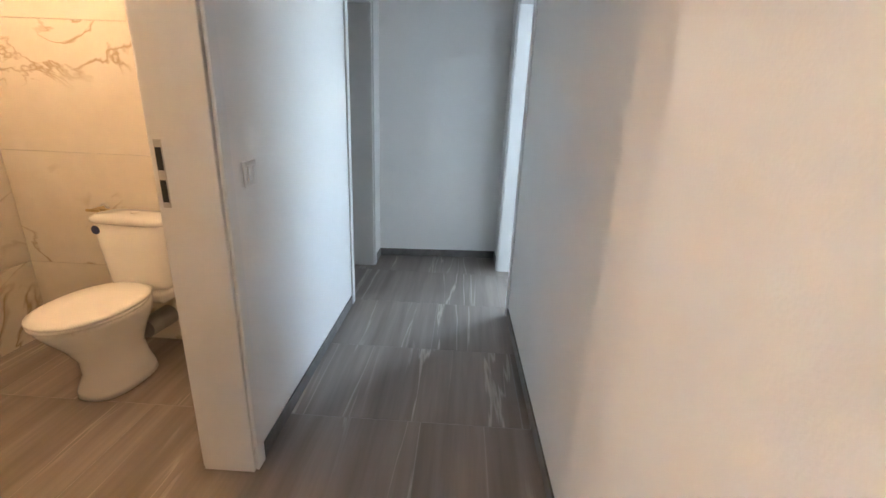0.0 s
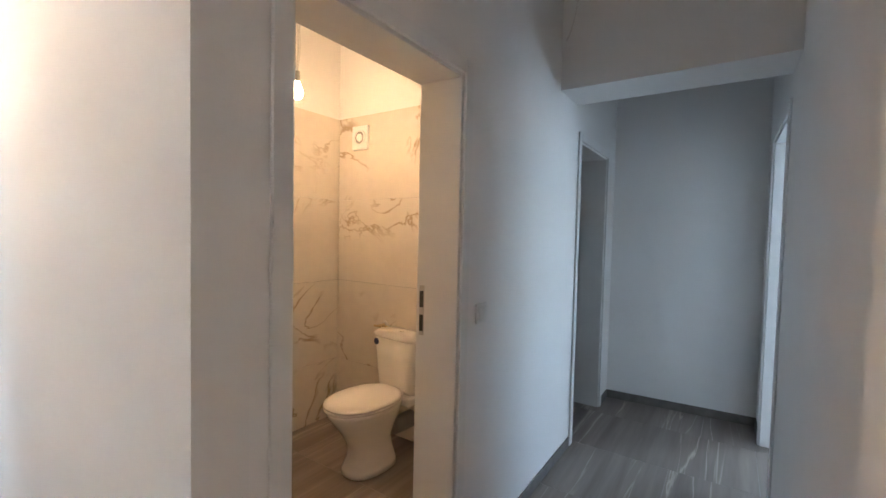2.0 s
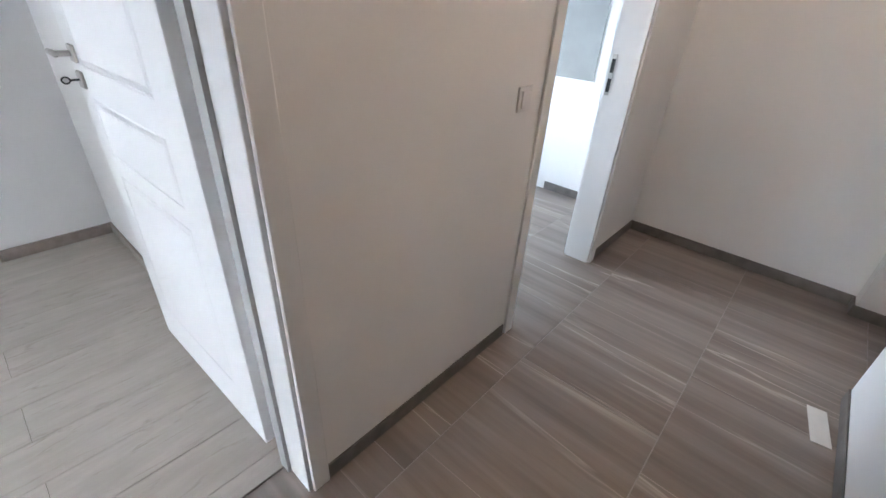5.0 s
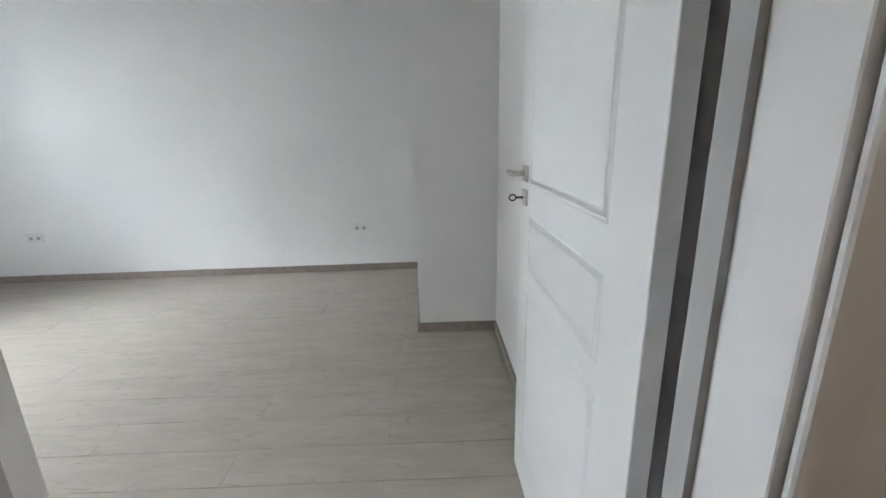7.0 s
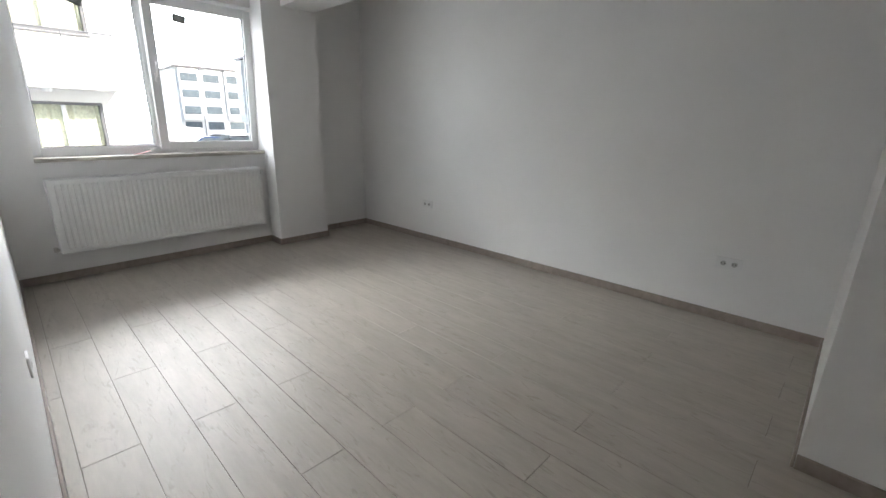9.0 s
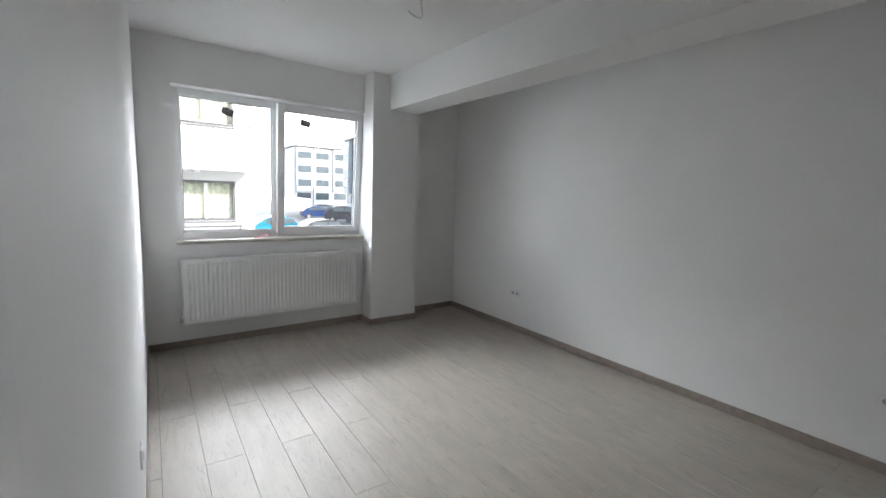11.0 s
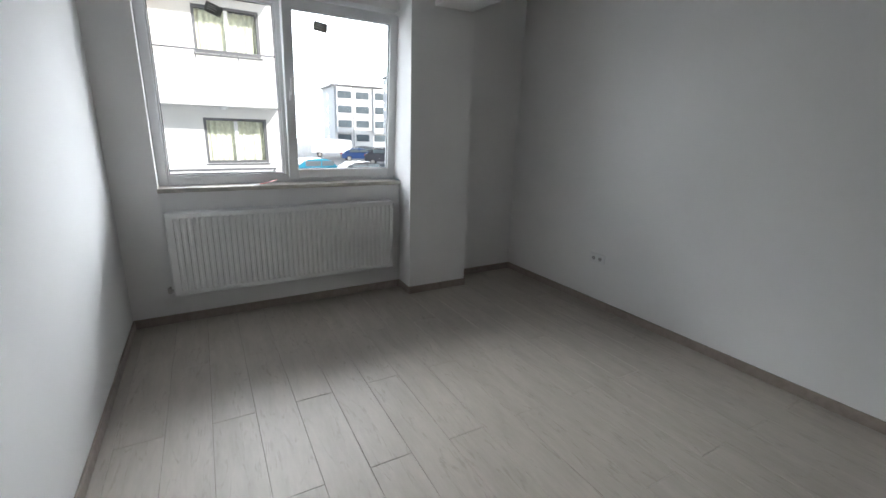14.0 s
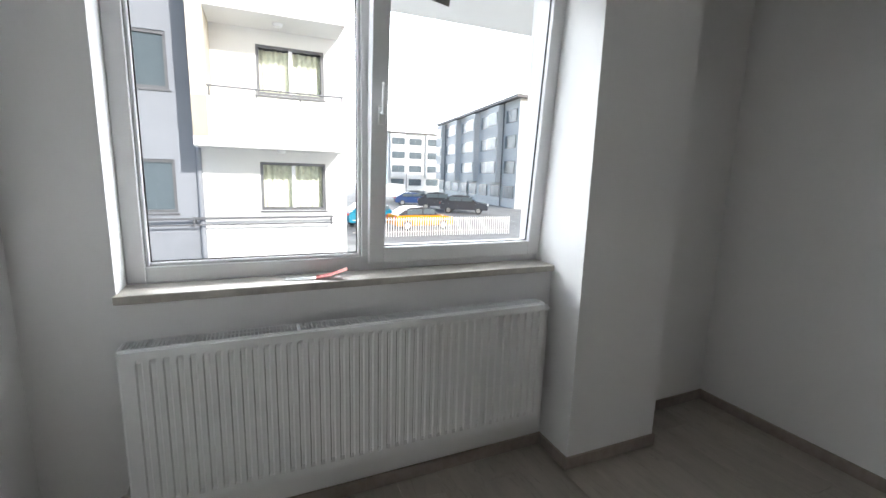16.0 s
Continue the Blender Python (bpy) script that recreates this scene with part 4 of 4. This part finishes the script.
def far_block(m, width, depth, storeys, bays, label):
    """A far block: local front looks along -y, windows in strips with bay projections."""
    root = empty("apartment_block", label, "apartment building", m)
    st = 2.9
    H = storeys * st + 0.6
    part("wall", bxm(0, 0, 0, width, depth, H), M_RENDER, root)
    part("roof", bxm(-0.6, -0.7, H, width + 0.6, depth + 0.6, H + 0.35), M_ROOF, root)
    bw = width / bays
    for k in range(bays):
        if k % 2 == 0:
            part("bay", bxm(k * bw + 0.3, -0.7, st, k * bw + bw - 0.3, 0, H - 0.2), M_RENDER, root)
        yf = -0.7 if k % 2 == 0 else 0.0
        for s in range(storeys):
            z = s * st + 1.1
            ya = yf if s > 0 else 0.0
            w = new("window")
            w.parent = root
            part("frame", bxm(k * bw + 0.55, ya - 0.05, z, k * bw + bw - 0.55, ya - 0.004, z + 1.45), M_DARKFRAME, w)
            n = 2
            for j in range(n):
                a = k * bw + 0.62 + j * (bw - 1.24) / n
                part("pane", bxm(a + 0.03, ya - 0.07, z + 0.07, a + (bw - 1.24) / n - 0.03, ya - 0.052, z + 1.38), M_PANE, w)
        if k % 3 == 1:
            part("downpipe", cylm((k * bw, -0.12, 0), (k * bw, -0.12, H), 0.07, n=8), M_DARKFRAME, root)
    # gable windows
    for s in range(storeys):
        part("side_window", bxm(-0.05, depth * 0.45, s * st + 1.1, -0.004, depth * 0.55, s * st + 2.4), M_PANE, root)
        part("side_window", bxm(width + 0.004, depth * 0.2, s * st + 1.1, width + 0.05, depth * 0.32, s * st + 2.4), M_PANE, root)
    return root


far_block(Matrix.Translation((75, -31.5, GZ)) @ pose(0, 0, 0, 0, 0, 174.5), 31, 11, 4, 8, "white four-storey block with bay windows beyond the car park")
far_block(Matrix.Translation((93, -27.0, GZ)) @ pose(0, 0, 0, 0, 0, -92), 12, 12, 4, 3, "pale four-storey block far across the car park")
tagged(part("low_building", bxm(96, -41, GZ, 110, -33, 4.5), M_GREYREND), "low grey building far behind the car park", "building")


# ---- cars ----
def car(m, paint, label, length=4.2, height=1.5, van=False, roof_paint=None):
    root = empty("car", label, "car", m, group="parked cars")
    h = height
    # outline in x (length), z; lofted across the width with tumblehome
    if van:
        low = [(-0.5, 0.25), (-0.5, 0.60), (-0.47, 0.95), (-0.20, 1.0), (0.46, 1.0), (0.5, 0.9), (0.5, 0.25)]
        top = [(-0.46, 0.62), (-0.33, 0.98), (-0.2, 1.0), (0.46, 1.0), (0.49, 0.9)]
    else:
        low = [(-0.5, 0.22), (-0.5, 0.45), (-0.47, 0.56), (-0.25, 0.64), (0.30, 0.66), (0.47, 0.64), (0.5, 0.5), (0.49, 0.22)]
        top = [(-0.25, 0.63), (-0.09, 0.95), (0.05, 1.0), (0.26, 0.97), (0.45, 0.64)]
    body = bmesh.new()
    w = 0.88
    def skin(bm, prof, widths):
        rings = [[(x * length, s * (w - ins), z * h) for x, z in prof] for s, ins in widths]
        vr = [[bm.verts.new(p) for p in r] for r in rings]
        n = len(prof)
        for a, b in zip(vr, vr[1:]):
            for i in range(n):
                bm.faces.new((a[i], a[(i + 1) % n], b[(i + 1) % n], b[i]))
        bm.faces.new(vr[0][::-1])
        bm.faces.new(vr[-1])
    skin(body, low, [(-1, 0.0), (-1, -0.02), (1, -0.02), (1, 0.0)])
    bmesh.ops.bevel(body, geom=body.edges[:], offset=0.04, segments=2, affect="EDGES")
    part("body", body, paint, root)
    if not van:
        cab = bmesh.new()
        skin(cab, top, [(-1, 0.10), (1, 0.10)])
        bmesh.ops.bevel(cab, geom=cab.edges[:], offset=0.05, segments=2, affect="EDGES")
        part("cabin", cab, roof_paint or paint, root)
        for s in (-1, 1):
            y = s * (w - 0.088)
            for xa, xb in ((-0.17, 0.03), (0.05, 0.30)):
                part("side_window", bxm(xa * length, y - 0.012, 0.69 * h, xb * length, y + 0.012, 0.90 * h, 0.03), M_PANE, root)
        part("windscreen", bxm(-0.40, -w + 0.16, -0.006, 0.40, w - 0.16, 0.006, 0.004), M_PANE, root, matrix=pose(-0.176 * length, 0, 0.80 * h, 0, -33, 0))
        part("rear_window", bxm(-0.28, -w + 0.18, -0.006, 0.28, w - 0.18, 0.006, 0.004), M_PANE, root, matrix=pose(0.362 * length, 0, 0.81 * h, 0, 33, 0))
    else:
        part("windscreen", bxm(-0.36, -w + 0.1, -0.006, 0.36, w - 0.1, 0.006, 0.004), M_PANE, root, matrix=pose(-0.405 * length, 0, 0.79 * h, 0, -36, 0))
    for s in (-1, 1):
        for x in (-0.31, 0.31):
            t = part("wheel", cylm((x * length, s * (w - 0.16), 0.32), (x * length, s * (w + 0.03), 0.32), 0.32, n=20), M_TYRE, root, "black tyre")
            part("rim", cylm((x * length, s * (w + 0.025), 0.32), (x * length, s * (w + 0.04), 0.32), 0.21, n=12), M_STEEL, t)
        part("headlight", bxm(-0.505 * length, s * 0.62 - 0.17, 0.47 * h, -0.475 * length, s * 0.62 + 0.17, 0.55 * h, 0.02), M_PLASTIC, root)
        part("tail_light", bxm(0.48 * length, s * 0.66 - 0.12, 0.50 * h, 0.503 * length, s * 0.66 + 0.12, 0.60 * h, 0.02), M_REDPAPER, root)


def paint(name, c):
    return mat(name, c, 0.22, 0.0, grain=0.06, scale=3)


P_YEL, P_BLUE, P_DARK, P_WHITE, P_TEAL = paint("orange_car_paint", (0.70, 0.27, 0.01)), paint("blue_car_paint", (0.03, 0.06, 0.16)), paint("dark_car_paint", (0.045, 0.047, 0.055)), paint("white_car_paint", (0.75, 0.75, 0.75)), paint("teal_car_paint", (0.02, 0.22, 0.33))
car(pose(28.9, -11.6, GZ, 0, 0, 96), P_YEL, "yellow-orange hatchback with a black roof, parked behind the fence", roof_paint=P_DARK)
car(pose(31.0, -9.0, GZ, 0, 0, 100), P_TEAL, "bright blue car parked beside the yellow one", 4.3, 1.6)
car(pose(39.5, -19.9, GZ, 0, 0, 60), P_DARK, "dark grey people carrier in the car park", 4.6, 1.75)
car(pose(44.0, -19.2, GZ, 0, 0, 65), P_DARK, "black off-road car in the car park", 4.6, 1.8)
car(pose(50.0, -18.2, GZ, 0, 0, 80), P_BLUE, "dark blue saloon in the far row", 4.4, 1.5)
car(pose(56.0, -21.0, GZ, 0, 0, 70), P_DARK, "black car in the far row", 4.4, 1.5)
car(pose(58.0, -17.0, GZ, 0, 0, 80), P_WHITE, "white van in the far row", 5.2, 2.3, van=True)

# low picket fence in front of the car park
fence = empty("fence", "low white metal fence along the yard", "fence", pose(25.6, -16.5, GZ + 0.0))
for z in (0.25, 0.95):
    part("rail", bxm(-0.02, 0, z, 0.02, 10.0, z + 0.05), M_STEEL, fence)
pk = bxm(-0.012, -0.02, 0.0, 0.012, 0.02, 1.1)
p0 = part("picket", pk, M_PLASTIC, fence)
for k in range(1, 66):
    o = new("picket", p0.data)
    o.parent = fence
    o.matrix_basis = pose(0, k * 0.15, 0)


# ---- floor pieces ----
def piece_mesh(name, w, h, t, material, bev=0.0012):
    bm = bxm(0, 0, -t, w, h, 0, bev, 1)
    me = bpy.data.meshes.new(name)
    bm.to_mesh(me)
    bm.free()
    me.materials.append(material)
    return me


def lay(parent, name, rects, gap, t, material):
    cache = {}
    for x0, y0, x1, y1 in rects:
        w, h = round(x1 - x0 - gap, 4), round(y1 - y0 - gap, 4)
        if w < 0.01 or h < 0.01:
            continue
        if (w, h) not in cache:
            cache[(w, h)] = piece_mesh(name, w, h, t, material)
        o = new(name, cache[(w, h)])
        o.parent = parent
        o.matrix_basis = pose(x0 + gap / 2, y0 + gap / 2, random.uniform(-0.0003, 0.0003))


def grid_rects(X0, Y0, X1, Y1, ox, oy, lx, ly, stagger):
    out = []
    r0 = math.floor((Y0 - oy) / ly)
    r = r0
    while oy + r * ly < Y1:
        a, b = max(Y0, oy + r * ly), min(Y1, oy + (r + 1) * ly)
        o = ox + (stagger if r % 2 else 0.0)
        c = math.floor((X0 - o) / lx)
        while o + c * lx < X1:
            p, q = max(X0, o + c * lx), min(X1, o + (c + 1) * lx)
            out.append((p, a, q, b))
            c += 1
        r += 1
    return out


bed_floor = empty("floor_bedroom", "pale oak-look laminate planks over the bedroom floor", "floor", kind="structure")
part("underlay", bxm(-1.44, -5.0, -0.009, 4.15, -1.30, -0.004), M_JOINT, bed_floor, "dark joint between the planks")
lay(bed_floor, "plank", grid_rects(-1.44, -4.99, 4.10, -1.30, -0.13, -2.405, 1.30, 0.205, 0.655), 0.0017, 0.008, M_PLANK)

hall_floor = empty("floor_hall", "grey-brown veined stone tiles over the hall floor", "floor", kind="structure")
hall = []
for x0, y0, x1, y1 in grid_rects(-4.3, -4.4, 0.2, 3.75, -1.60, -0.392, 1.2, 0.603, 0.45):
    if y1 < -1.32:
        x1 = min(x1, -1.5)
    elif y0 < -1.296 and x0 > -2.45:
        y0 = -1.296
    if x1 > x0:
        hall.append((x0, y0, x1, y1))
lay(hall_floor, "tile", hall, 0.003, 0.008, M_TILE)
part("grout", bxm(-4.29, -1.295, -0.006, 0.19, 3.74, -0.0008), M_GROUT, hall_floor, "light grout between the tiles")
part("grout", bxm(-4.29, -4.39, -0.006, -1.46, -1.296, -0.0008), M_GROUT, hall_floor, "light grout between the tiles")
lay(hall_floor, "tile", grid_rects(0.206, 1.4, 3.5, 4.8, -1.60, -0.392, 1.2, 0.603, 0.45), 0.003, 0.008, M_TILE)
lay(hall_floor, "tile", grid_rects(-3.6, 3.757, 0.2, 4.8, -1.60, -0.392, 1.2, 0.603, 0.45), 0.003, 0.008, M_TILE)

# marble tiles of the bathroom walls
bath_tiles = empty("wall_tiles_bath", "white marble-look tiles with brown veins in the bathroom", "wall tiles", kind="structure")
def wall_tile(mm, w, h):
    return part("tile", bxm(0.001, 0.0, 0.001, w - 0.001, 0.011, h - 0.001, 0.001, 1), M_MARBLE, bath_tiles, matrix=mm)


TOPZ = 2.235
for x0, x1 in ((BX0 + 0.012, -1.42), (-1.42, -1.19)):
    for z0, z1 in ((0.0, 0.435), (0.435, 1.035), (1.035, 1.635), (1.635, TOPZ)):
        wall_tile(pose(x0, BY1 - 0.011, z0), x1 - x0, z1 - z0)
for y0, y1 in ((0.256, 0.77), (0.77, 1.97)):
    for z0, z1 in ((0.0, 0.435), (0.435, 1.035), (1.035, 1.635), (1.635, TOPZ)):
        wall_tile(pose(BX0 + 0.011, y0, z0, 0, 0, 90), y1 - y0, z1 - z0)
